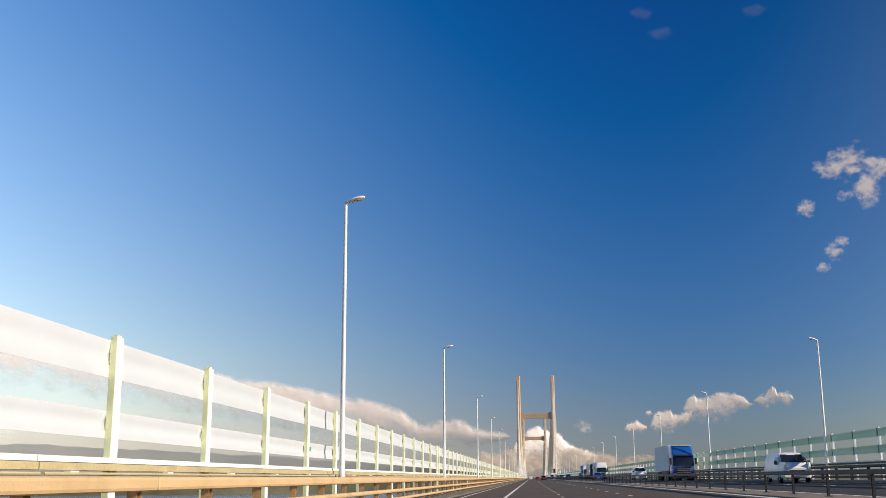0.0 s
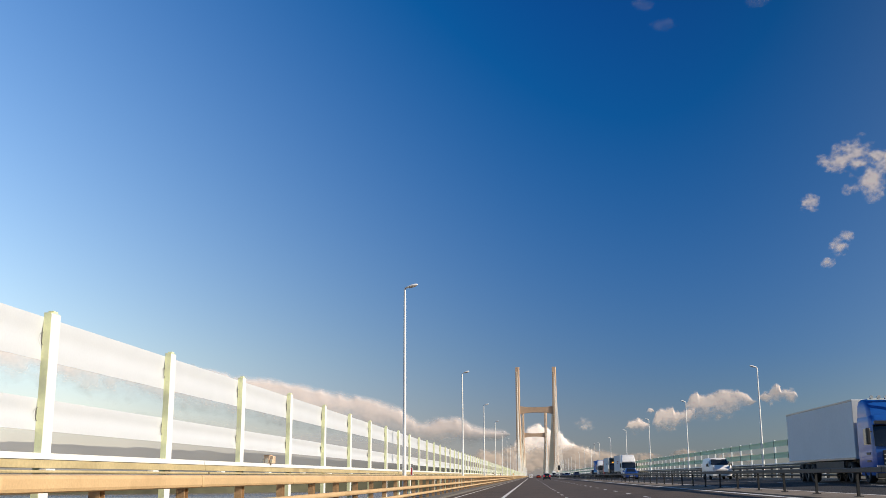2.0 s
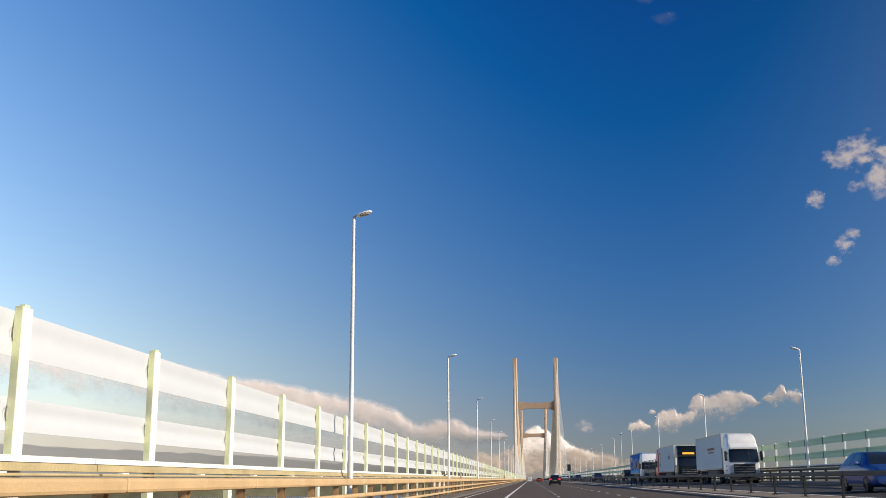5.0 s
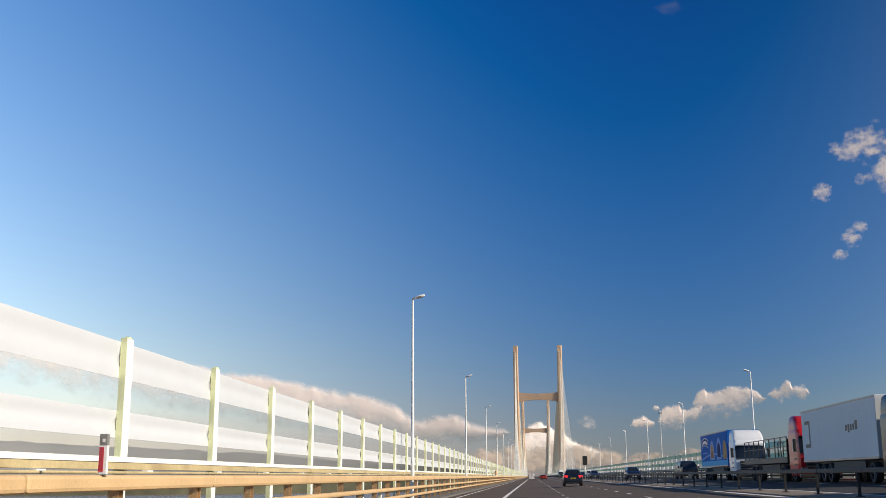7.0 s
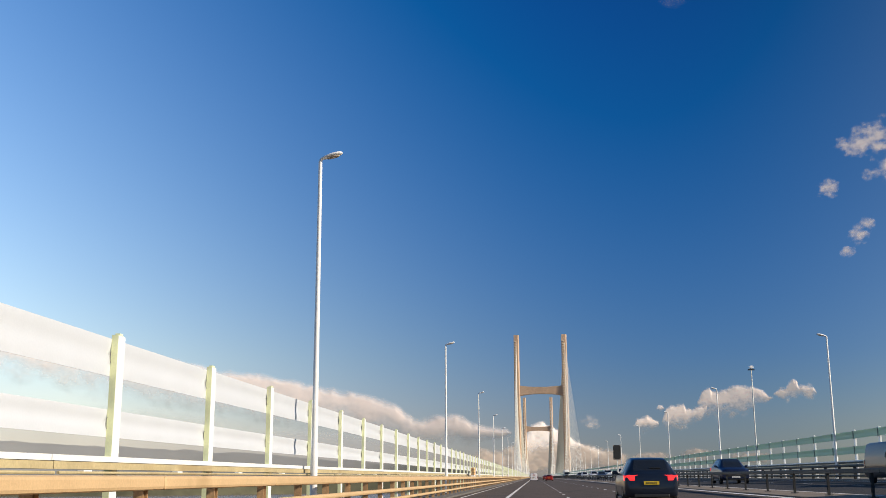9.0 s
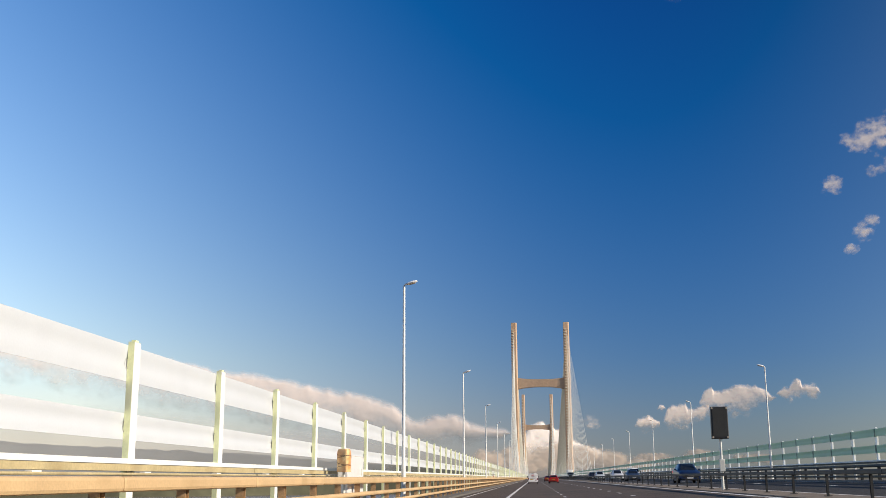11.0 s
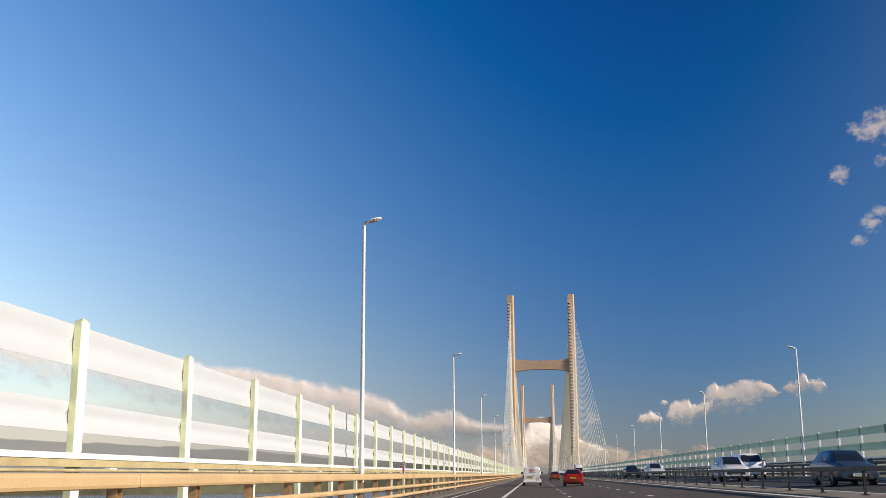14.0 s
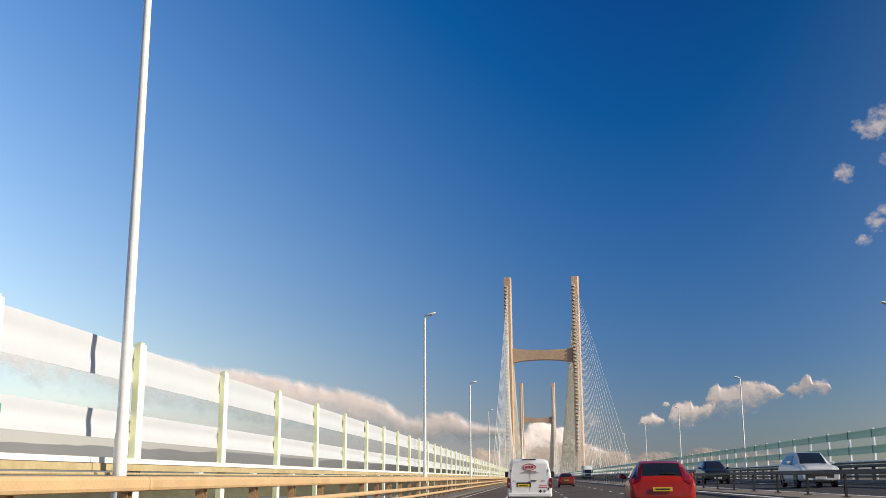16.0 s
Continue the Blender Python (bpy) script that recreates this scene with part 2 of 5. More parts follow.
def water_and_shore():
    bm = bmesh.new()
    n = 40
    g = np.linspace(-1, 1, n)
    vs = [[bm.verts.new((math.copysign(abs(u) ** 1.6, u) * 9000, 500 + math.copysign(abs(v) ** 1.6, v) * 9000, -46)) for u in g] for v in g]
    for i in range(n - 1):
        for j in range(n - 1):
            bm.faces.new((vs[i][j], vs[i][j + 1], vs[i + 1][j + 1], vs[i + 1][j]))
    tagged(new("water", finish("water", bm, SEA)), "wide grey-brown tidal estuary under the bridge", "water", kind="structure")
    # low land all round, far off
    bm = bmesh.new()
    rings = []
    for k in range(721):
        t = 2 * math.pi * k / 720
        d = Vector((math.sin(t), math.cos(t), 0))
        c = Vector((0, 400, 0))
        h = 44 + 235 * max(0.0, -d.x) ** 0.7 + 16 * noise.noise(d * 2.3) + 18 * noise.noise(d * 9) + 11 * noise.noise(d * 34) + 7 * noise.noise(d * 80)
        r = 3100 + 350 * noise.noise(d * 3 + Vector((5, 0, 0)))
        rings.append([c + d * r + Vector((0, 0, -46.5)), c + d * (r + 30) + Vector((0, 0, -46 + 0.35 * h)), c + d * (r + 500) + Vector((0, 0, -46 + h * 0.8)),
                      c + d * (r + 1000) + Vector((0, 0, -46 + h)), c + d * (r + 1500) + Vector((0, 0, -50))])
    add_loft(bm, rings, closed=False)
    tagged(new("far_shore", finish("far_shore", bm, LAND, smooth=True)), "low hazy wooded hills beyond the estuary", "hills", kind="structure")


deck()
markings()
water_and_shore()


# ---- the two bridge towers with their stays ----
def tower(y):
    t = thing("bridge_tower", TOWER_X, y, 0, "tall tan concrete H-shaped bridge tower with fans of pale stay cables", "bridge tower", "bridge towers")
    bm = bmesh.new()
    rings = []
    for z, w, dpt in ((-60, 3.2, 5.0), (0, 2.3, 3.6), (62, 2.05, 3.2), (TOWER_TOP, 1.9, 2.8)):
        c = 0.75
        rings.append([(-w, -dpt, z), (w - c, -dpt, z), (w, -dpt + c * 1.4, z), (w, dpt, z), (-w, dpt, z)])
    add_loft(bm, rings)
    leg_mesh = finish("leg", bm, TOWER, 0.0)
    # a pale hood over each cable anchor on the road face of a leg, its shade added below as a dark box
    bm = bmesh.new()
    add_loft(bm, [[(-0.62, y_, z_), (0.5, y_, z_), (0.5, y_, z_ + h_), (-0.62, y_, z_ + h_)] for y_, z_, h_ in ((-0.75, -0.05, 0.42), (0.3, -0.2, 0.75))])
    hood_mesh = finish("cable_anchor", bm, CABLE, 0.04)
    shade_mesh = box_mesh("hood_shade", -0.75, 0.2, -0.12, 0.3, -0.52, -0.22, HOOD_SHADE, 0.03)
    # one stay, a metre long, to be stretched between its ends
    bm = bmesh.new()
    add_tube(bm, [(0, 0, 0), (0, 0, 1)], [1, 1], 6)
    stay_mesh = finish("stay_cable", bm, CABLE, smooth=True)
    for side in (-1, 1):
        leg = new("leg", leg_mesh)
        leg.parent = t
        leg.location = (side * TOWER_HALF, 0, 0)
        for k in range(46):
            z = 14.5 + 1.86 * k
            front = float(np.interp(z, (0, 62, TOWER_TOP), (-3.6, -3.2, -2.8)))
            place("cable_anchor", hood_mesh, leg, -0.85, front, z)
            place("hood_shade", shade_mesh, leg, -0.95, front, z)
        for k in range(30):
            z = 39 + 2.05 * k
            for way in (-1, 1):
                foot = Vector((side * (TOWER_HALF - 2.6), way * (22 + 10.2 * k), 0.9))
                head = Vector((side * (TOWER_HALF), way * 2.8, z))
                d = head - foot
                s_ob = new("stay_cable", stay_mesh)
                s_ob.parent = t
                s_ob.matrix_basis = Matrix.LocRotScale(foot, Vector((0, 0, 1)).rotation_difference(d), (0.055 if way < 0 else 0.13, 0.055 if way < 0 else 0.13, d.length))
    bm = bmesh.new()
    rings = []
    n = 12
    for k in range(n + 1):
        u = -1 + 2 * k / n
        x = u * (TOWER_HALF - 1.6)
        h = 1.6 * abs(u) ** 2.5
        rings.append([(x, -2.3, 60.3 - h), (x, 2.3, 60.3 - h), (x, 2.3, 65.2 + h * 0.7), (x, -2.3, 65.2 + h * 0.7)])
    add_loft(bm, rings)
    part("crossbeam", bm, TOWER, t)
    return t


tower(TOWER_Y)
tower(TOWER_Y + SPAN)


# ---- wind fences along both edges ----
# nine bays of the wind fence from lamp to lamp
POSTS = [y + 1.9 + (nxt - y) * j / 9 for y, nxt in zip(LAMPS, LAMPS[1:]) for j in range(9)]
POSTS[9:27] = [35.3 + 4.83 * j for j in range(8)] + [73.9] + [79.7 + 4.83 * j for j in range(9)]  # the bays start afresh behind a movement joint
BAY = 4.85


def wind_panel(side, mat):
    """A bowed wind panel, one metre long and high: a broad trough away from the road."""
    bm = bmesh.new()
    prof = [(0.021 * (0.5 + 0.5 * math.cos(math.pi * max(-1.0, min(1.0, (z - 0.06) / 0.38)))), z) for z in [0.5 - k / 16 for k in range(17)]]
    ring = [(side * x, z) for x, z in prof] + [(side * (x + 0.008), z) for x, z in reversed(prof)]
    add_loft(bm, [[(x, y, z) for x, z in ring] for y in (0, 1)])
    return finish("panel", bm, mat, smooth=True)


def fence_post_mesh(height, mat):
    """A slim box section with a cap and a foot plate."""
    bm = bmesh.new()
    add_loft(bm, [[(-0.05, -0.14, z), (0.05, -0.14, z), (0.05, 0.14, z), (-0.05, 0.14, z)] for z in (0, height)])
    add_box(bm, -0.035, 0.035, -0.05, 0.09, height, height + 0.035)
    add_box(bm, -0.17, 0.17, -0.15, 0.15, 0, 0.025)
    return finish("fence_post", bm, mat)


def wind_fence(x, side, levels, base, first, name_label):
    """levels: the middle heights of the two bands, and how high each is."""
    f = thing("wind_fence", x, 0, 0, name_label, "wind fence", "wind fences", "structure")
    top = levels[0][0] + levels[0][1] / 2 + 0.06
    ground = road_z(x)
    post_mat = POST_STEEL if x < 0 else POST_WHITE
    post = fence_post_mesh(top - ground, post_mat)
    # left panels stay white as sunlit, right ones take the shaded tone
    panel_mat = PANEL if x < 0 else PANEL_SHADE
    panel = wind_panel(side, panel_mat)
    # an added white strip gives the road side of each post its sunlit brightness
    strip = box_mesh("sunlit_strip", 0.05, 0.058, -0.137, 0.137, 0.05, top - ground - 0.01, SUNLIT_STRIP, 0.003)
    # added dark strip where a post behind darkens the translucent panel
    post_shade = box_mesh("post_shade", -0.012, 0.012, -0.075, 0.075, -0.53, 0.53, POST_SHADE)
    # a thin grey loop lies on each panel end beside its post
    bm = bmesh.new()
    add_tube(bm, [(0.006 + 0.012 * math.sin(math.pi * k / 8), -0.14 - 0.075 * math.sin(math.pi * k / 8), -0.085 * math.cos(math.pi * k / 8)) for k in range(9)], [0.006] * 9, 5)
    loop = finish("panel_loop", bm, HANDLE_GREY, smooth=True)
    n = 180
    face = -side
    for k in range(n):
        y, nxt = POSTS[k] + first, POSTS[k + 1] + first
        bay = nxt - y
        place("fence_post", post, f, 0, y, ground)
        for z, h in levels:
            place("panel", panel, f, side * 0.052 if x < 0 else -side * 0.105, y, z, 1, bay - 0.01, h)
            if x < 0 and k < 150:
                place("panel_loop", loop, f, -0.05, y, z)
            if x > 0 and k < 150:
                place("post_shade", post_shade, f, -side * 0.108, y, z, 1, 1, h)
        if x < 0:
            place("sunlit_strip", strip, f, 0, y, ground)
    # small plates beside the movement joint of the deck
    if x < 0:
        plate_mesh = box_mesh("joint_plate", 0, 0.012, -0.09, 0.09, -0.018, 0.018, HANDLE_GREY, 0.003)
        for z in (3.23, 2.78, 1.83):
            place("joint_plate", plate_mesh, f, -0.048, 73.3, z)
    # an extra post at the movement joint of the deck
    place("fence_post", post, f, 0, 75.4, ground)
    if x < 0:
        place("sunlit_strip", strip, f, 0, 75.4, ground)
    # the rest, too far off to tell apart
    bm = bmesh.new()
    for k in range(n, len(POSTS)):
        y = first + POSTS[k]
        add_box(bm, -0.1, 0.1, y - 0.1, y + 0.1, ground, top)
    tagged(part("far_posts", bm, post_mat, f), kind="stuff")
    bm = bmesh.new()
    for z, h in levels:
        out = side * 0.08 if x < 0 else -side * 0.08
        add_box(bm, out - 0.028, out + 0.028, first + POSTS[n], first + POSTS[-1], z - h / 2, z + h / 2)
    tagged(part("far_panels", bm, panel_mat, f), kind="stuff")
    # base members, in lengths
    flange = box_mesh("base_flange", -0.16, 0.16, 0, 1, -0.04, 0.04, LAMP_STEEL)
    # the right beam is coloured near-black as if shaded
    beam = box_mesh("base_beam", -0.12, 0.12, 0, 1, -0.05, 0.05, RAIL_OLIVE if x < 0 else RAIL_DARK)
    clip = box_mesh("clip_plate", -0.05, 0.05, -0.13, 0.13, -0.012, 0.012, LAMP_STEEL, 0.004)
    bm = bmesh.new()
    add_tube(bm, [(0, 0, 0), (0, 1, 0)], [0.022, 0.022], 8)
    tube = finish("hand_tube", bm, RAIL_OLIVE, smooth=True)
    for k in range(-1, 90):
        y = first + k * BAY * 4 - 6.0
        place("base_flange", flange, f, face * 0.05, y, base, 1, BAY * 4 - 0.02, 1)
        place("base_beam", beam, f, face * 0.12, y, base - 0.10, 1, BAY * 4 - 0.03, 1)
        place("hand_tube", tube, f, face * 0.3, y, base - 0.2, 1, BAY * 4 - 0.12, 1)
        if x < 0 and k < 40:
            for q in range(5):
                place("clip_plate", clip, f, face * 0.27, y + BAY * 0.8 * q + 0.9, base - 0.172)
    return f


wind_fence(LEFT_FENCE, -1, ((3.0, 0.585), (1.985, 0.42)), 1.43, 0.0, "wind fence of white bowed panels on pale yellow-green posts")
wind_fence(RIGHT_FENCE, 1, ((3.65, 0.46), (2.70, 0.46)), 2.03, -0.3, "wind fence of translucent panels toned sage green for their shaded side, on white posts")


# ---- steel parapets ----
def parapet(x, side, rails, step, mat, post_mat, label):
    p = thing("parapet", x, 0, 0, label, "parapet", "parapets", "structure")
    ground = road_z(x)
    bm = bmesh.new()
    hgt = rails[0][0] - ground
    add_box(bm, -0.07, 0.07, -0.09, -0.075, 0, hgt)
    add_box(bm, -0.07, 0.07, 0.075, 0.09, 0, hgt)
    add_box(bm, -0.012, 0.012, -0.075, 0.075, 0, hgt)
    add_box(bm, -0.14, 0.14, -0.14, 0.14, -0.0, 0.02)
    post = finish("parapet_post", bm, post_mat)
    face = -side
    n = int(760 / step)
    for k in range(n):
        place("parapet_post", post, p, side * 0.14, -25 + k * step, ground)
    L = step * 2
    for z, h in rails:
        rail = box_mesh("rail", -0.07, 0.07, 0, L - 0.015, -h / 2, h / 2, mat, 0.05)
        for k in range(n // 2):
            place("rail", rail, p, 0, -25 + k * L + 0.4, z)
    bm = bmesh.new()
    for k in range(n, n + 260):
        add_box(bm, side * 0.14 - 0.07, side * 0.14 + 0.07, -25 + k * step - 0.08, -25 + k * step + 0.08, ground, rails[0][0])
    for z, h in rails:
        add_box(bm, -0.07, 0.07, -25 + n * step, Y1 - 600, z - h / 2, z + h / 2)
    tagged(part("far_rails", bm, mat, p), kind="stuff")


parapet(LEFT_RAIL, -1, ((1.09, 0.20), (0.68, 0.13), (0.36, 0.12)), 3.3, RAIL_TAN, RAIL_SHADED, "tan steel post-and-rail parapet beside the hard shoulder")
parapet(RIGHT_RAIL, 1, ((1.72, 0.16), (1.42, 0.13), (1.12, 0.13)), 3.3, RAIL_DARK, RAIL_DARK, "steel post-and-rail parapet at the deck edge, coloured near-black for its shade")


def median_barrier():
    p = thing("median_barrier", MEDIAN, 0, road_z(MEDIAN), "dark steel box-beam safety barrier on thin posts", "barrier", kind="structure")
    bm = bmesh.new()
    add_box(bm, -0.035, 0.035, -0.05, -0.035, 0, 0.72)
    add_box(bm, -0.035, 0.035, 0.035, 0.05, 0, 0.72)
    add_box(bm, -0.01, 0.01, -0.035, 0.035, 0, 0.72)
    add_box(bm, -0.11, 0.11, -0.11, 0.11, 0, 0.02)
    post = finish("barrier_post", bm, RAIL_DARK)
    rail = box_mesh("barrier_rail", -0.1, 0.1, 0, 4.78, 0.70, 0.84, RAIL_DARK, 0.02)
    for k in range(210):
        place("barrier_post", post, p, 0, -19 + k * 4.5, 0.03)
    for k in range(200):
        place("barrier_rail", rail, p, 0, -20 + k * 4.8, 0)
    bm = bmesh.new()
    add_box(bm, -0.1, 0.1, 940, 1900, 0.70, 0.84)
    tagged(part("far_rail", bm, RAIL_DARK, p), kind="stuff")


median_barrier()


# ---- street lamps ----
def street_lamp(side, base, top):
    """side: the way the head reaches, 1 to the right."""
    lamp = thing("street_lamp", 0, 0, 0, "tall pale galvanised street lamp with a short-armed head", "street lamp", "street lamps along the deck")
    bm = bmesh.new()
    add_tube(bm, [(0, 0, base), (0, 0, base + 1.6)], [0.10, 0.10], 14)
    add_tube(bm, [(0, 0, base + 1.6), (0, 0, base + 1.75), (0, 0, 5.5), (0, 0, top)], [0.10, 0.085, 0.072, 0.055], 14)
    add_box(bm, -0.19, 0.19, -0.19, 0.19, base, base + 0.03)
    part("pole", bm, LAMP_STEEL, lamp, smooth=True)
    bm = bmesh.new()
    add_tube(bm, [(0, 0, top - 0.05), (side * 0.02, 0, top + 0.05), (side * 0.10, 0, top + 0.095)], [0.055, 0.05, 0.045], 10)
    part("arm", bm, LAMP_STEEL, lamp, smooth=True)
    # head: a rounded shell tipped up towards its end, with an oval bowl of brownish glass let into its underside
    bm = bmesh.new()
    rings = []
    for u, w, h0, h1 in ((0.03, 0.045, -0.035, 0.03), (0.09, 0.075, -0.05, 0.045), (0.18, 0.12, -0.06, 0.06), (0.32, 0.155, -0.06, 0.075), (0.46, 0.155, -0.055, 0.075), (0.56, 0.13, -0.045, 0.06), (0.62, 0.09, -0.03, 0.04), (0.645, 0.04, -0.01, 0.015)):
        x, zz = side * u, top + 0.075 + u * 0.24
        rings.append([(x, w * math.cos(q), zz + (h1 if math.sin(q) > 0 else -h0) * math.sin(q)) for q in (2 * math.pi * k / 12 for k in range(12))])
    add_loft(bm, rings)
    head = part("lamp_head", bm, LAMP_HEAD, lamp, smooth=True)
    bm = bmesh.new()
    add_loft(bm, [[(side * (0.37 + 0.19 * s * math.cos(q)), 0.115 * s * math.sin(q), top + 0.075 + 0.24 * (0.37 + 0.19 * s * math.cos(q)) - d) for q in (2 * math.pi * k / 14 for k in range(14))] for s, d in ((1.0, 0.045), (0.95, 0.066), (0.6, 0.078))])
    part("lens", bm, LAMP_GLASS, head, smooth=True)
    return lamp


first_left = street_lamp(1, 0.1, 10.12)
first_left.matrix_basis = pose(LEFT_LAMP, LAMPS[0], 0)
first_right = street_lamp(-1, road_z(RIGHT_LAMP) + 0.1, 10.30)
first_right.matrix_basis = pose(RIGHT_LAMP, LAMPS[0], 0)
for y in LAMPS[1:]:
    copy_thing(first_left, pose(LEFT_LAMP, y, 0))
    copy_thing(first_right, pose(RIGHT_LAMP, y, 0))


# ---- clouds: lit relief shells, far off ----
def cloud_material(name, color, most, glow, veil=1.25):
    m = bpy.data.materials.new(name)
    m.use_nodes = True
    n, l = m.node_tree.nodes, m.node_tree.links
    b = n["Principled BSDF"]
    b.inputs["Base Color"].default_value = (*color, 1)
    b.inputs["Roughness"].default_value = 1.0
    # warm emission stands in for sunlight scattered inside the cloud
    b.inputs["Emission Color"].default_value, b.inputs["Emission Strength"].default_value = (1.0, 0.80, 0.62, 1), glow
    b.inputs["Specular IOR Level"].default_value = 0.0
    at, geo, ns, ad, mr = n.new("ShaderNodeAttribute"), n.new("ShaderNodeNewGeometry"), n.new("ShaderNodeTexNoise"), n.new("ShaderNodeMath"), n.new("ShaderNodeMapRange")
    at.attribute_name = "thickness"
    ns.inputs["Scale"].default_value, ns.inputs["Detail"].default_value, ns.inputs["Roughness"].default_value = 0.02, 5, 0.5
    l.new(geo.outputs["Position"], ns.inputs["Vector"])
    ad.operation = "MULTIPLY_ADD"
    ad.inputs[1].default_value = 0.6
    l.new(ns.outputs[0], ad.inputs[0])
    l.new(at.outputs["Fac"], ad.inputs[2])
    mr.interpolation_type = "SMOOTHSTEP"
    mr.inputs["From Min"].default_value, mr.inputs["From Max"].default_value = 0.1, veil
    l.new(ad.outputs[0], mr.inputs[0])
    mr.inputs["To Max"].default_value = most
    l.new(mr.outputs[0], b.inputs["Alpha"])
    return m


CLOUD = cloud_material("cloud", (0.98, 0.84, 0.73), 0.92, 0.22, 1.45)
HEAP_WHITE = cloud_material("bright heaped cloud", (1.0, 0.92, 0.84), 0.95, 0.30, 1.4)
HEAP = cloud_material("heaped cloud", (1.0, 0.84, 0.73), 0.90, 0.21, 1.45)
WISP = cloud_material("thin cloud", (0.98, 0.89, 0.86), 0.85, 0.30, 1.8)
FAINT = cloud_material("faint cloud", (0.90, 0.88, 0.88), 0.12, 0.1, 1.6)
BANK = cloud_material("pinkish cloud", (0.72, 0.635, 0.59), 0.90, 0.06, 1.6)
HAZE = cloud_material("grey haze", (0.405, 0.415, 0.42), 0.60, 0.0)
BUFF = cloud_material("buff cloud", (0.72, 0.58, 0.46), 0.88, 0.08, 1.35)
CENTRE = Vector((0, 270, 0))


def fbm(p, octaves):
    return sum(noise.noise(p * 2.0 ** k) / 2.0 ** k for k in range(octaves))


def lumps(blobs, fade=0.0):
    """A cloud of round lumps: azimuth, elevation, half width and half height of each, in degrees."""
    def body(az, el):
        base = max(1 - ((az - b[0]) / b[2]) ** 2 - ((el - b[1]) / (b[3] if el > b[1] else b[3] * 1.3)) ** 2 for b in blobs)
        if fade and base > -0.9:
            near = min(blobs, key=lambda b: ((az - b[0]) / b[2]) ** 2 + ((el - b[1]) / b[3]) ** 2)
            base -= fade * max(0.0, min(1.2, (near[1] + 0.2 * near[3] - el) / near[3]))
        return base, max(0.0, min(1.0, base))
    return body, min(b[0] - b[2] * 1.4 for b in blobs), max(b[0] + b[2] * 1.4 for b in blobs), min(b[1] - b[3] * 1.4 for b in blobs), max(b[1] + b[3] * 1.5 for b in blobs)


def crest(rows, edge, frill):
    """A heaped cloud with a crisp top and a foot that thins out: azimuth, top and foot along it, in degrees."""
    az_, top_, foot_ = ([r[k] for r in rows] for k in range(3))

    def body(az, el):
        if not az_[0] < az < az_[-1]:
            return -1.0, 0.0
        t, f = float(np.interp(az, az_, top_)), float(np.interp(az, az_, foot_))
        ends = min(1.0, (az - az_[0]) / (edge * 1.5), (az_[-1] - az) / (edge * 1.5))
        # rounded heads along the top, pinched between
        q = Vector((az / (edge * 3), el / (edge * 3), 2.0))
        t += frill * (0.5 - 1.6 * abs(noise.noise(q)) - 0.8 * abs(noise.noise(q * 2.1)))
        h = max(0.1, t - f)
        up = (el - f) / h
        return min((t - el) / edge + 0.15, 1.35 * up + 0.05, 1.0) - 0.4 * (1 - ends), max(0.0, 1 - (1.6 * up - 0.9) ** 2) ** 0.5 if -0.06 < up < 1.18 else 0.0
    return body, az_[0], az_[-1], min(foot_) - 0.2, max(top_) + frill + edge


def cloud(shape, step, grain, puff, seed, label, rough=0.55, soft=1.0, far=4500.0, mat=CLOUD, swell=0.0):
    body, a0, a1, e0, e1 = shape
    e0 = max(0.0, e0)
    na, ne = int((a1 - a0) / step) + 1, int((e1 - e0) / step) + 1
    shift = Vector((seed * 7.3, seed * 3.1, seed * 1.7))
    dens = np.full((na, ne), -1.0)
    pos = {}
    for i in range(na):
        for j in range(ne):
            az, el = a0 + i * step, e0 + j * step
            base, bulk = body(az, el)
            if base < -0.9:
                continue
            q = Vector((az, el * 1.25, 0)) / grain + shift
            d = base * soft + rough * fbm(q, 6)
            dens[i, j] = d
            r = far - puff * (max(0.0, min(1.0, d)) ** 0.7 + 0.25 * fbm(q * 0.8 + Vector((9, 9, 9)), 2)) - swell * bulk
            a_, e_ = radians(az), radians(el)
            pos[i, j] = CENTRE + Vector((math.sin(a_) * math.cos(e_), math.cos(a_) * math.cos(e_), math.sin(e_))) * r
    me = bpy.data.meshes.new("cloud")
    index, verts, vals, faces = {}, [], [], []
    for i in range(na - 1):
        for j in range(ne - 1):
            cell = ((i, j), (i + 1, j), (i + 1, j + 1), (i, j + 1))
            if all(c in pos for c in cell) and max(dens[c] for c in cell) > -0.12:
                f = []
                for c in cell:
                    if c not in index:
                        index[c] = len(verts)
                        verts.append(pos[c])
                        vals.append(dens[c])
                    f.append(index[c])
                faces.append(f)
    me.from_pydata(verts, [], faces)
    at = me.attributes.new("thickness", "FLOAT", "POINT")
    at.data.foreach_set("value", np.array(vals, dtype=np.float32))
    me.materials.append(mat)
    for p in me.polygons:
        p.use_smooth = True
    return tagged(new("cloud", me), label, "cloud", kind="structure")


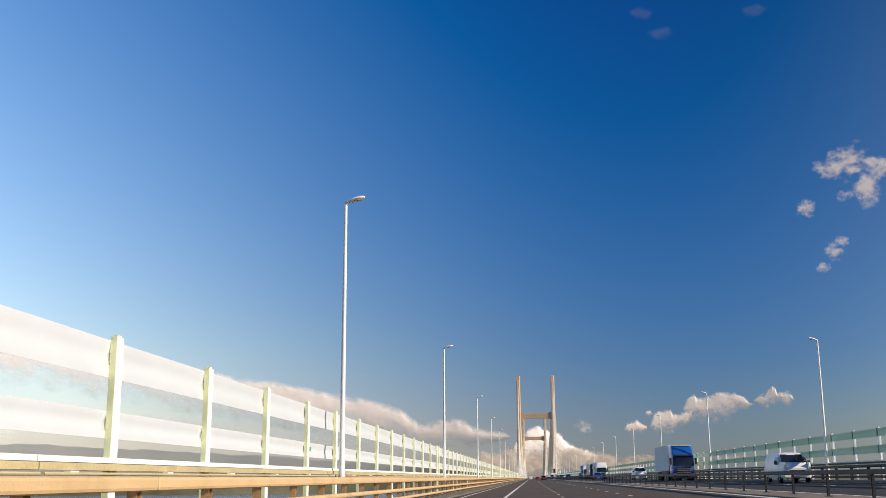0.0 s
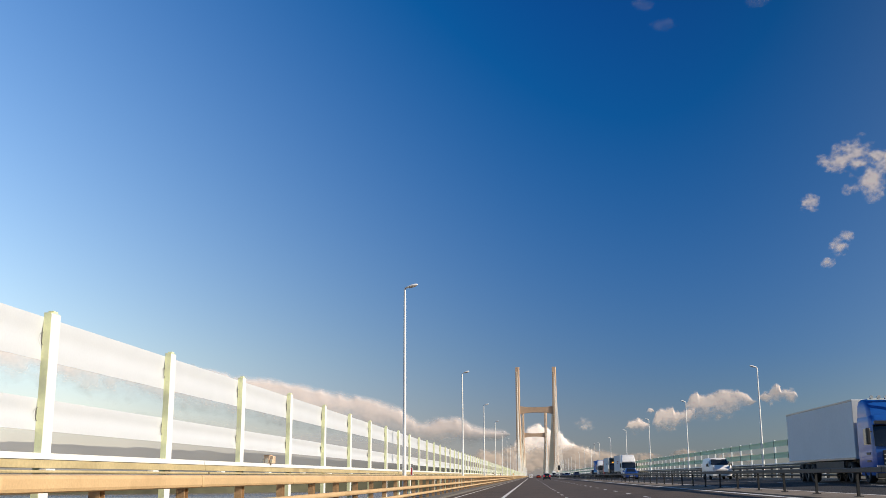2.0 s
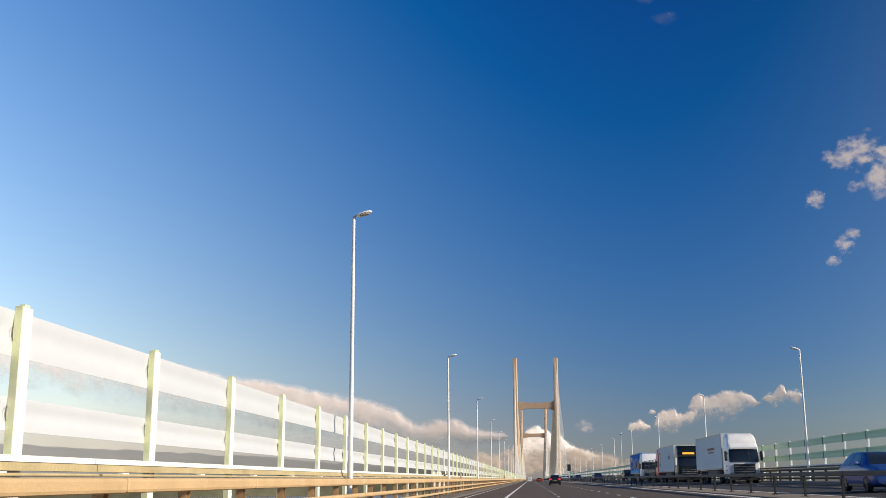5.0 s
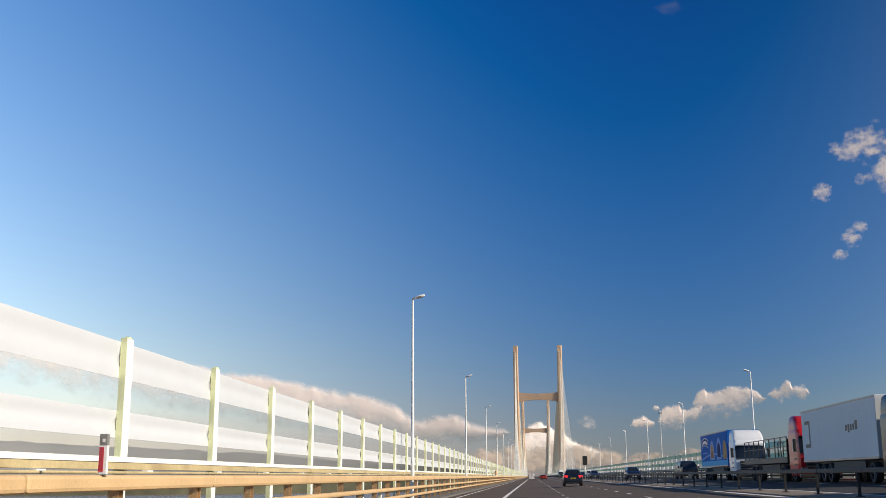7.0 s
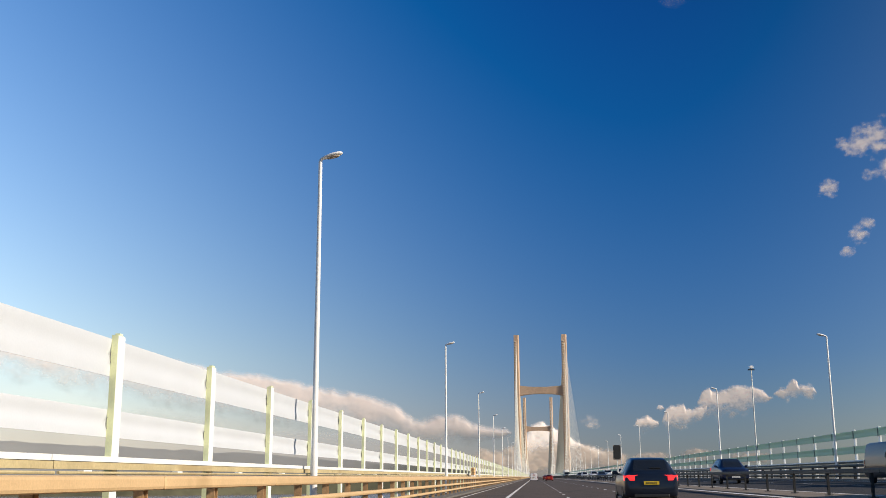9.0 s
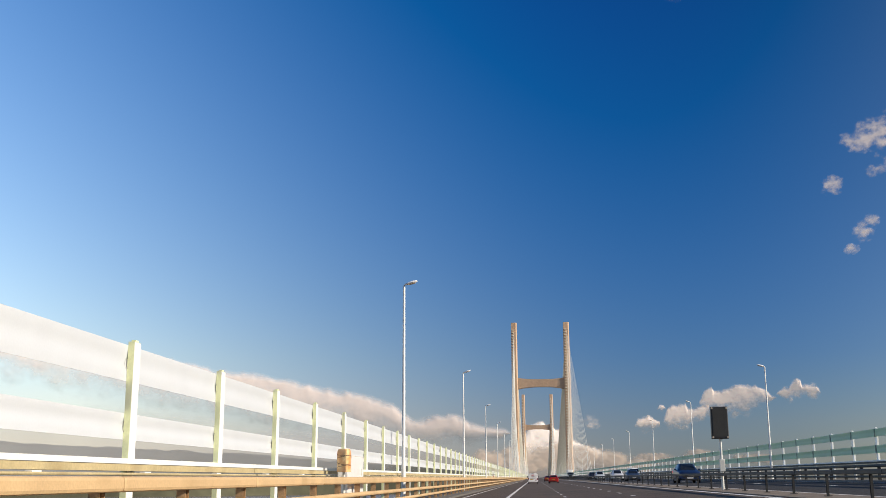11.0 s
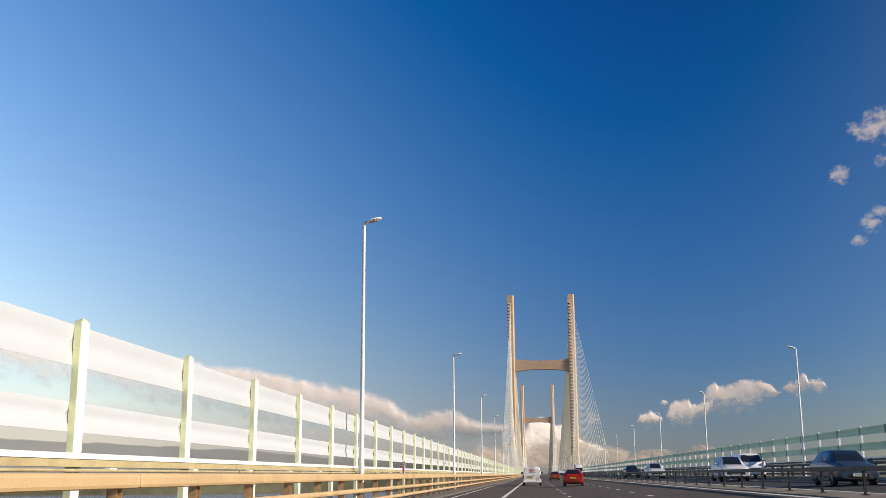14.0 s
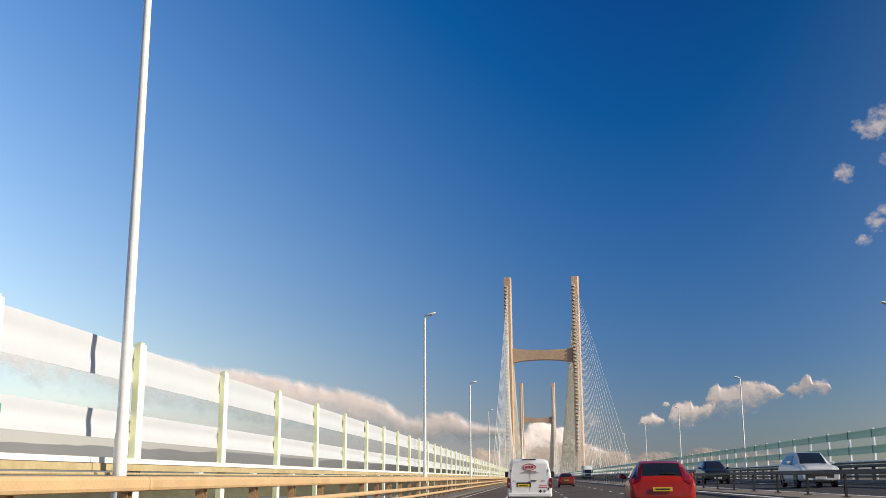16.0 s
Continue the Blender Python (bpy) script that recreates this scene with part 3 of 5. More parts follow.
cloud(crest([(-40, 8.5, 5.8), (-33, 7.95, 5.4), (-27, 7.4, 4.9), (-24.4, 6.96, 4.5), (-20.3, 6.33, 3.9), (-16.6, 5.6, 3.3), (-12.9, 5.13, 2.75), (-11.0, 4.67, 2.5), (-8.7, 4.30, 2.2), (-7.4, 3.83, 1.9), (-6.87, 3.42, 1.8), (-6.46, 3.16, 1.75),
             (-5.7, 3.10, 1.75), (-4.95, 3.27, 1.7), (-4.2, 3.32, 1.7), (-3.76, 3.18, 1.7), (-3.3, 2.82, 1.75), (-2.7, 2.67, 1.8), (-1.85, 2.61, 1.9), (-1.1, 2.43, 2.2)], 0.36, 0.12),
      0.05, 1.1, 6, 1, "long bank of pinkish cloud low over the shore", 0.30, 1.1, 4500.0, BANK, 38)
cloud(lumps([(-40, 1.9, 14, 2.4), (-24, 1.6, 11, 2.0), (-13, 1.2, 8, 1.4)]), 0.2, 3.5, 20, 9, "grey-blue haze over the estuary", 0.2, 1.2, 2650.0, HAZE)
cloud(crest([(-0.95, 1.85, 0.9), (-0.54, 2.25, 0.8), (-0.09, 2.73, 0.8), (0.2, 2.85, 0.8), (0.48, 2.91, 0.8), (0.86, 2.69, 0.8), (1.16, 2.48, 0.8), (1.48, 2.56, 0.8), (1.73, 2.4, 0.8), (2.03, 2.05, 0.8), (2.46, 1.75, 0.8), (3.17, 1.5, 0.7), (3.8, 1.2, 0.6)], 0.20, 0.16),
      0.03, 0.45, 3, 2, "heaped bright white cloud beyond the bridge", 0.35, 1.2, 4500.0, HEAP_WHITE, 26)
cloud(lumps([(-2.2, 0.9, 1.2, 0.6), (-0.6, 1.0, 1.5, 0.75), (0.9, 1.05, 1.5, 0.75), (2.5, 1.05, 1.2, 0.7), (3.9, 0.8, 1.2, 0.55), (5.3, 0.6, 1.0, 0.4)]), 0.045, 0.6, 5, 11, "low buff-coloured cloud under the white heap", 0.5, 1.1, 4380.0, BUFF)
STRING = (
    [(5.25, 2.75, 2.5), (5.45, 2.98, 2.4), (5.72, 3.12, 2.38), (5.99, 3.14, 2.38), (6.25, 3.02, 2.4), (6.6, 2.8, 2.5)],
    [(6.44, 3.46, 3.37), (6.58, 3.68, 3.28), (6.81, 3.68, 3.33), (6.94, 3.51, 3.45)],
    [(6.75, 2.95, 2.6), (7.0, 3.50, 2.42), (7.23, 3.61, 2.46), (7.51, 3.61, 2.45), (7.74, 3.66, 2.46), (7.91, 3.69, 2.5), (8.02, 3.48, 2.6), (8.3, 3.42, 2.72), (8.8, 3.6, 2.9), (9.1, 3.7, 3.0)],
    [(8.6, 3.8, 3.3), (8.91, 4.38, 3.15), (9.11, 4.54, 3.12), (9.28, 4.54, 3.1), (9.38, 4.31, 3.1), (9.65, 4.30, 3.1), (9.94, 4.38, 3.08), (10.22, 4.46, 3.1), (10.45, 4.59, 3.12), (10.62, 4.62, 3.15),
     (10.83, 4.53, 3.2), (11.05, 4.52, 3.27), (11.27, 4.49, 3.38), (11.46, 4.54, 3.45), (11.65, 4.48, 3.52), (11.85, 4.30, 3.6), (12.12, 4.15, 3.75), (12.45, 3.98, 3.85)],
    [(12.42, 4.17, 4.0), (12.81, 4.39, 3.85), (13.08, 4.43, 3.72), (13.23, 4.68, 3.85), (13.46, 4.84, 3.95), (13.61, 4.75, 4.0), (13.70, 4.53, 4.0), (13.91, 4.49, 3.95), (14.15, 4.54, 3.78), (14.39, 4.50, 3.78), (14.57, 4.22, 3.95)],
)
for k, rows in enumerate(STRING):
    cloud(crest(rows, 0.20, 0.10), 0.018, 0.34, 1.1, 3 + 5 * k, "small heaped cloud, warm white, one of a string", 0.42, 1.15, 4500.0, HEAP, 17)
cloud(lumps([(6.2, 1.0, 1.0, 0.28), (8.4, 1.1, 0.8, 0.34), (11.2, 0.95, 1.2, 0.26)]), 0.035, 0.35, 3, 4, "small cloud tops low over the horizon", 0.45, 1.0, 4500.0, BUFF)
cloud(lumps([(17.5, 16.5, 0.9, 0.55), (18.5, 16.9, 1.0, 0.8), (19.6, 16.4, 1.1, 0.6), (19.2, 15.2, 0.7, 0.8), (18.1, 15.0, 0.5, 0.28)]), 0.04, 0.5, 4, 5, "torn white cloud high in the blue", 0.9, 1.0, 4640.0, WISP)
cloud(lumps([(15.9, 14.5, 0.55, 0.42)]), 0.035, 0.35, 3, 6, "small faint cloud high in the blue", 0.7, 0.8, 4640.0, WISP)
cloud(lumps([(17.2, 12.1, 0.5, 0.44), (17.7, 12.5, 0.36, 0.32), (16.6, 11.2, 0.36, 0.25)]), 0.035, 0.35, 3, 7, "two small torn clouds in the blue", 0.7, 0.85, 4640.0, WISP)
cloud(lumps([(3.0, 2.9, 0.5, 0.3)]), 0.035, 0.35, 5, 8, "faint wisp of cloud", 0.4, 0.4)
cloud(lumps([(8.6, 24.8, 0.8, 0.3), (7.3, 26.0, 0.7, 0.32), (14.0, 25.5, 0.7, 0.3)]), 0.05, 0.5, 3, 12, "barely visible shreds of cloud overhead", 0.7, 0.9, 4640.0, FAINT)


# ---- vehicles, standing on the deck ----
def paint(name, color, rough=0.34):
    m = material(name, color, rough, vary=0.08, scale=1.5, fine=25, bump=0.0, coat=0.45)
    m.node_tree.nodes["Principled BSDF"].inputs["Specular IOR Level"].default_value = 0.4
    m.node_tree.nodes["Principled BSDF"].inputs["Coat Roughness"].default_value = 0.06
    return m


GLASS = material("tinted car glass", (0.012, 0.016, 0.022), 0.05, vary=0.1, bump=0.0, coat=0.5)
RED_LENS = material("red lamp lens", (0.15, 0.004, 0.006), 0.2, vary=0.1, bump=0.0, coat=0.6)
CLEAR_LENS = material("clear lamp lens", (0.34, 0.36, 0.40), 0.12, 0.5, vary=0.1, bump=0.0, coat=0.6)


def lit(name, color, strength):
    """A lamp that is switched on."""
    m = material(name, color, 0.2, vary=0.05, bump=0.0)
    b = m.node_tree.nodes["Principled BSDF"]
    b.inputs["Emission Color"].default_value, b.inputs["Emission Strength"].default_value = (*color, 1), strength
    return m


LIT_RED = lit("lit tail lamp", (0.9, 0.03, 0.03), 0.9)
AMBER = lit("amber sign", (0.95, 0.42, 0.05), 0.8)
LIT_WHITE = lit("lit headlamp", (0.9, 0.93, 1.0), 2.0)
PLATE_YELLOW = material("yellow plate", (0.75, 0.52, 0.03), 0.4, vary=0.06)
PLATE_WHITE = material("white plate", (0.75, 0.75, 0.72), 0.4, vary=0.06)
RIM = material("alloy rim", (0.24, 0.24, 0.25), 0.35, 0.7, vary=0.1)
CHROME = material("chrome trim", (0.7, 0.7, 0.72), 0.15, 1.0, vary=0.05, bump=0.0)
LOGO_RED = material("red print", (0.42, 0.03, 0.05), 0.4, vary=0.05)
PRINT_GREY = material("grey print", (0.25, 0.22, 0.23), 0.5, vary=0.1)


def add_slab(bm, pts, t):
    """A flat panel with corners pts, t thick along its own normal."""
    pts = [Vector(p) for p in pts]
    n = (pts[1] - pts[0]).cross(pts[2] - pts[0]).normalized() * t
    add_loft(bm, [pts, [p + n for p in pts]])


def ring(y, zb, zw, zr, wb, ww, wr):
    """A car's section: sill, waist and roof heights and half widths."""
    half = [(wb * 0.9, zb), (wb, zb + 0.12), (ww, (zb + zw) / 2 + 0.06), (ww * 0.985, zw), (wr, zr - 0.07), (wr * 0.86, zr)]
    return [(x, y, z) for x, z in half] + [(-x, y, z) for x, z in reversed(half)]


def glide(st, y, col):
    """A smooth curve through one column of the sections, without overshoot."""
    ys, vs = [q[0] for q in st], [q[col] for q in st]
    d = [(vs[k + 1] - vs[k]) / (ys[k + 1] - ys[k]) for k in range(len(ys) - 1)]
    m = [d[0]] + [0.0 if p * q <= 0 else 2 * p * q / (p + q) for p, q in zip(d, d[1:])] + [d[-1]]
    k = max(0, min(len(d) - 1, sum(1 for v in ys if v <= y) - 1))
    h = ys[k + 1] - ys[k]
    t = max(0.0, min(1.0, (y - ys[k]) / h))
    return (1 + 2 * t) * (1 - t) ** 2 * vs[k] + t * (1 - t) ** 2 * h * m[k] + t * t * (3 - 2 * t) * vs[k + 1] + t * t * (t - 1) * h * m[k + 1]


def section(st, y):
    return ring(y, *(glide(st, y, k) for k in range(1, 7)))


def soften(pts, times=2):
    """Round the corners of a closed outline."""
    for _ in range(times):
        out = []
        for p, q in zip(pts, pts[1:] + pts[:1]):
            p, q = Vector(p), Vector(q)
            out += [p * 0.78 + q * 0.22, p * 0.22 + q * 0.78]
        pts = out
    return pts


def side_point(st, y, f):
    """The skin between waist (f=0) and roof edge (f=1) at y."""
    zw, zr, ww, wr = (glide(st, y, k) for k in (2, 3, 5, 6))
    return Vector(((ww * 0.985) * (1 - f) + wr * f, y, zw * (1 - f) + (zr - 0.07) * f))


def half_width(st, y, z):
    """How far the skin stands out at height z."""
    half = section(st, y)[:6]
    return float(np.interp(z, [p[2] for p in half], [p[0] for p in half]))


def tail_at(st, z):
    """Where the tail stands at height z."""
    ys = np.linspace(0, 0.7, 71)
    return float(np.interp(z, [glide(st, y, 3) for y in ys], ys))


def add_pane(bm, grid, inward):
    """A curved pane: a grid of points with a back face set inward."""
    back = [[p + inward for p in row] for row in grid]
    rings = [list(row) + list(reversed(b)) for row, b in zip(grid, back)]
    add_loft(bm, rings)


def wheel(parent, x, y, r=0.32, w=0.2):
    out = 1 if x > 0 else -1
    bm = bmesh.new()
    prof = [(-w / 2, r * 0.62), (-w / 2, r * 0.93), (-w * 0.35, r), (w * 0.35, r), (w / 2, r * 0.93), (w / 2, r * 0.62)]
    add_loft(bm, [[(x + a_, y + q * math.cos(t), r + q * math.sin(t)) for a_, q in prof] for t in (2 * math.pi * k / 22 for k in range(23))], cap=False)
    wh = part("wheel", bm, RUBBER, parent, smooth=True)
    bm = bmesh.new()
    hub = x + out * w * 0.3
    add_tube(bm, [(hub - out * 0.05, y, r), (hub + out * 0.03, y, r)], [0.07, 0.05], 10)
    for k in range(5):
        t = 2 * math.pi * k / 5
        u = Vector((0, math.cos(t), math.sin(t)))
        v = Vector((0, -math.sin(t), math.cos(t))) * 0.035
        c = Vector((hub, y, r))
        add_loft(bm, [[c + u * q + v * s, c + u * q - v * s, c + u * q - v * s - Vector((out * 0.03, 0, 0)), c + u * q + v * s - Vector((out * 0.03, 0, 0))] for q, s in ((0.04, 1), (r * 0.64, 1.5))])
    part("rim", bm, RIM, wh)


def plate(parent, y, z, yellow, way):
    p = part("number_plate", bmesh_box(-0.26, 0.26, y - 0.012, y + 0.012, z - 0.056, z + 0.056), PLATE_YELLOW if yellow else PLATE_WHITE, parent)
    part("plate_bar", bmesh_box(-0.19, 0.19, y + way * 0.014 - 0.003, y + way * 0.014 + 0.003, z - 0.018, z + 0.018), DARK, p)


def bmesh_box(x0, x1, y0, y1, z0, z1):
    bm = bmesh.new()
    add_box(bm, x0, x1, y0, y1, z0, z1)
    return bm


def car(name, st, body_paint, label, category, rear, screen, windows, wheels, tails, heads, grille, wr=0.33, lights_on=False):
    """st: sections from the tail (y=0) to the nose; rear and screen: where the glass starts and ends along the top."""
    v = thing(name, 0, 0, 0, label, category)
    L = st[-1][0]
    bm = bmesh.new()
    ys = [q0[0] + (q1[0] - q0[0]) * k / 4 for q0, q1 in zip(st, st[1:]) for k in range(4)] + [L]
    add_loft(bm, [soften(section(st, y)) for y in ys])
    part("body", bm, body_paint, v, smooth=True)
    # dark wheel arches and sills
    w = st[2][4] + 0.012
    for sx in (-1, 1):
        for y in wheels:
            bm = bmesh.new()
            add_loft(bm, [[(sx * (w - 0.08), y + (wr + 0.06) * math.cos(t), wr + (wr + 0.06) * math.sin(t)), (sx * (w + 0.016), y + (wr + 0.06) * math.cos(t), wr + (wr + 0.06) * math.sin(t)),
                           (sx * (w + 0.016), y, wr), (sx * (w - 0.08), y, wr)] for t in (math.pi * k / 12 for k in range(13))])
            part("wheel_arch", bm, DARK, v)
            wheel(v, sx * (st[2][4] - 0.07), y, wr)
        part("sill", bmesh_box(*sorted((sx * (w - 0.1), sx * (w + 0.004))), wheels[0] + wr + 0.08, wheels[1] - wr - 0.08, 0.2, 0.3), DARK, v, bevel=0.02)
    for nm, (ya, yb) in (("rear_window", rear), ("windscreen", screen)):
        bm = bmesh.new()
        grid = [[Vector((u * glide(st, y, 6) * (0.84 - 0.02 * abs(u)), y, glide(st, y, 3) + 0.012 - 0.012 * u * u)) for u in (-1, -0.6, 0, 0.6, 1)] for y in np.linspace(ya, yb, 8)]
        add_pane(bm, grid, Vector((0, 0, -0.03)))
        part(nm, bm, GLASS, v, smooth=True)
    for sx in (-1, 1):
        for y0, y1, f0, f1 in windows:
            bm = bmesh.new()
            grid = []
            for t in np.linspace(0, 1, 7):
                lo, hi = y0 + (y1 - y0) * t, y0 + f0 + (y1 - f1 - y0 - f0) * t
                col = [side_point(st, lo + (hi - lo) * g, 0.1 + 0.78 * g) for g in (0, 0.5, 1)]
                grid.append([Vector((sx * (p.x + 0.006), p.y, p.z)) for p in col])
            add_pane(bm, grid, Vector((-sx * 0.03, 0, 0)))
            part("side_window", bm, GLASS, v, smooth=True)
        bm = bmesh.new()
        rows = []
        for z in np.linspace(tails[0], tails[1], 6):
            yt = tail_at(st, z)
            a_, b_ = tails[2] * half_width(st, yt + 0.05, z), half_width(st, yt + 0.05, z) + 0.008
            c_ = half_width(st, yt + tails[3], z) + 0.01
            rows.append([(sx * a_, yt - 0.012, z), (sx * b_, yt + 0.03, z), (sx * c_, yt + tails[3], z), (sx * a_, yt + tails[3], z)])
        add_loft(bm, rows)
        part("tail_lamp", bm, LIT_RED if lights_on else RED_LENS, v, bevel=0.01)
        # a slim lamp that follows the wing
        bm = bmesh.new()
        add_loft(bm, [[(sx * x, yy - 0.16, z0), (sx * x, yy, z0), (sx * x, yy - 0.03, z1), (sx * x, yy - 0.16, z1)]
                      for x, yy, z0, z1 in ((heads[0], heads[2] + 0.10, heads[3] + 0.03, heads[4] - 0.02), ((heads[0] + heads[1]) / 2, heads[2] + 0.06, heads[3], heads[4]), (heads[1], heads[2] - 0.08, heads[3] + 0.04, heads[4] + 0.04))])
        part("headlamp", bm, LIT_WHITE if lights_on else CLEAR_LENS, v, bevel=0.012)
        my = screen[0] + 0.35 * (screen[1] - screen[0])
        bm = bmesh.new()
        add_loft(bm, [soften([(sx * (st[2][5] + x), my - 0.02 - q, st[2][2] + z0), (sx * (st[2][5] + x), my + 0.1 + q, st[2][2] + z0), (sx * (st[2][5] + x), my + 0.08 + q, st[2][2] + z1), (sx * (st[2][5] + x), my - 0.02 - q, st[2][2] + z1)], 1)
                      for x, q, z0, z1 in ((-0.05, -0.02, 0.0, 0.05), (0.03, 0.0, 0.01, 0.15), (0.15, 0.0, 0.02, 0.16), (0.18, -0.03, 0.05, 0.13))])
        part("door_mirror", bm, body_paint, v, smooth=True)
        part("fog_recess", bmesh_box(*sorted((sx * 0.5, sx * 0.70)), L - 0.22, L - 0.03, 0.36, 0.47), DARK, v, bevel=0.02)
    part("grille", bmesh_box(-grille[2], grille[2], L - 0.12, L + 0.012, grille[0], grille[1]), DARK, v, bevel=0.03)
    part("lower_intake", bmesh_box(-0.5, 0.5, L - 0.1, L + 0.006, 0.26, 0.34), DARK, v, bevel=0.02)
    part("bumper_insert", bmesh_box(-0.6, 0.6, -0.02, 0.1, 0.3, 0.40), DARK, v, bevel=0.02)
    part("wiper", bmesh_box(-0.02, 0.36, rear[0] + 0.01, rear[0] + 0.06, glide(st, rear[0] + 0.03, 3) + 0.02, glide(st, rear[0] + 0.03, 3) + 0.05), DARK, v)
    plate(v, -0.03, 0.72 if name == "hatchback" else 0.78, True, -1)
    plate(v, L + 0.025, 0.44, False, 1)
    return v


HATCH = ((0.0, 0.32, 0.62, 0.66, 0.70, 0.74, 0.70), (0.06, 0.24, 0.9, 0.96, 0.84, 0.87, 0.70), (0.22, 0.22, 0.98, 1.08, 0.86, 0.90, 0.68), (0.62, 0.2, 0.96, 1.42, 0.87, 0.90, 0.60),
         (1.3, 0.18, 0.94, 1.49, 0.87, 0.91, 0.60), (2.2, 0.18, 0.92, 1.48, 0.87, 0.91, 0.60), (2.75, 0.18, 0.92, 1.32, 0.87, 0.91, 0.62), (3.3, 0.18, 0.92, 0.98, 0.87, 0.90, 0.72),
         (3.9, 0.2, 0.84, 0.90, 0.86, 0.87, 0.70), (4.22, 0.22, 0.72, 0.80, 0.82, 0.83, 0.66), (4.34, 0.28, 0.60, 0.66, 0.72, 0.74, 0.58))


def hatchback(color_name, color, label):
    return car("hatchback", HATCH, paint(color_name, color), label, "car", (0.21, 0.58),
               (2.42, 3.24), ((0.7, 1.55, 0.2, 0.0), (1.62, 2.85, 0.0, 0.4)),
               (0.85, 3.45), (0.86, 1.30, 0.84, 0.16), (0.45, 0.78, 4.22, 0.60, 0.74), (0.32, 0.5, 0.44), 0.31)


SUV = ((0.0, 0.4, 0.7, 0.74, 0.74, 0.78, 0.74), (0.06, 0.3, 0.98, 1.02, 0.88, 0.91, 0.74), (0.25, 0.28, 1.06, 1.18, 0.91, 0.93, 0.72), (0.6, 0.26, 1.06, 1.58, 0.92, 0.94, 0.64),
       (1.4, 0.25, 1.04, 1.66, 0.92, 0.95, 0.64), (2.4, 0.25, 1.02, 1.64, 0.92, 0.95, 0.64), (2.95, 0.25, 1.02, 1.44, 0.92, 0.95, 0.67), (3.5, 0.25, 1.02, 1.08, 0.92, 0.94, 0.76),
       (4.2, 0.28, 0.95, 1.03, 0.91, 0.92, 0.74), (4.48, 0.30, 0.86, 0.95, 0.88, 0.89, 0.70), (4.6, 0.34, 0.74, 0.84, 0.80, 0.82, 0.64))


def suv(color_name, color, label, lights_on=False):
    return car("suv", SUV, paint(color_name, color), label, "car", (0.28, 0.56),
               (2.55, 3.44), ((0.75, 1.65, 0.2, 0.0), (1.72, 3.0, 0.0, 0.42)),
               (0.9, 3.65), (0.86, 1.05, 0.62, 0.22), (0.46, 0.84, 4.47, 0.76, 0.85), (0.44, 0.74, 0.60), 0.36, lights_on)


def panel_van(label, lettered, skin=None):
    """A van, white unless another paint is given; its tail is the side that is seen best."""
    skin = skin or WHITE_PAINT
    v = thing("panel_van", 0, 0, 0, label, "van")
    bm = bmesh.new()

    def sec(y, zb, zt, w, top, r=0.16):
        half = [(w * 0.93, zb), (w, zb + 0.1), (w, 0.95), (w * 0.965, 1.3), (top + (w - top) * 0.25, zt - r), (top, zt - r * 0.35), (top * 0.8, zt), (top * 0.3, zt + 0.02)]
        return [(x, y, z) for x, z in half] + [(-x, y, z) for x, z in reversed(half)]

    add_loft(bm, [sec(0.0, 0.36, 1.84, 0.90, 0.74), sec(0.05, 0.3, 1.9, 0.95, 0.78), sec(0.25, 0.28, 1.93, 0.965, 0.79), sec(3.2, 0.28, 1.93, 0.965, 0.79), sec(3.55, 0.28, 1.86, 0.965, 0.76),
                  sec(4.25, 0.28, 1.28, 0.96, 0.80, 0.1), sec(4.85, 0.3, 1.08, 0.93, 0.76, 0.08), sec(5.08, 0.34, 0.9, 0.8, 0.6, 0.08)])
    part("body", bm, skin, v, smooth=True)
    for sx in (-1, 1):
        bm = bmesh.new()
        add_slab(bm, [(sx * 0.012, -0.004, 0.5), (sx * 0.78, -0.004, 0.5), (sx * 0.80, -0.004, 1.3), (sx * 0.70, 0.006, 1.74), (sx * 0.012, 0.006, 1.76)][::sx], 0.014)
        door = part("rear_door", bm, skin, v, bevel=0.004)
        part("hinge", bmesh_box(*sorted((sx * 0.80, sx * 0.83)), -0.03, 0.0, 1.4, 1.48), DARK, door)
        part("hinge", bmesh_box(*sorted((sx * 0.80, sx * 0.83)), -0.03, 0.0, 0.62, 0.7), DARK, door)
        bm = bmesh.new()
        rows = []
        for z, a_, b_ in ((0.70, 0.86, 0.95), (0.8, 0.83, 0.972), (1.0, 0.83, 0.972), (1.12, 0.86, 0.965)):
            rows.append([(sx * a_, -0.03, z), (sx * b_, -0.01, z), (sx * (b_ + 0.004), 0.16, z), (sx * a_, 0.1, z)])
        add_loft(bm, rows)
        lamp = part("tail_lamp", bm, RED_LENS, v, bevel=0.012)
        part("reverse_lens", bmesh_box(*sorted((sx * 0.85, sx * 0.93)), -0.042, -0.02, 0.86, 0.93), CLEAR_LENS, lamp)
        bm = bmesh.new()
        add_slab(bm, [(sx * 0.968, 3.2, 1.22), (sx * 0.968, 4.1, 1.12), (sx * 0.86, 3.75, 1.62), (sx * 0.86, 3.2, 1.66)][::sx], 0.012)
        part("side_window", bm, GLASS, v)
        part("door_mirror", bmesh_box(*sorted((sx * 0.98, sx * 1.16)), 3.85, 3.98, 1.15, 1.42), DARK, v, bevel=0.03)
        part("headlamp", bmesh_box(*sorted((sx * 0.52, sx * 0.84)), 4.86, 5.03, 0.74, 0.95), CLEAR_LENS, v, bevel=0.03)
        for y in (0.95, 4.2):
            wheel(v, sx * 0.87, y, 0.33)
    bm = bmesh.new()
    add_slab(bm, [(0.78, 4.3, 1.3), (-0.78, 4.3, 1.3), (-0.68, 3.62, 1.80), (0.68, 3.62, 1.80)], 0.014)
    part("windscreen", bm, GLASS, v)
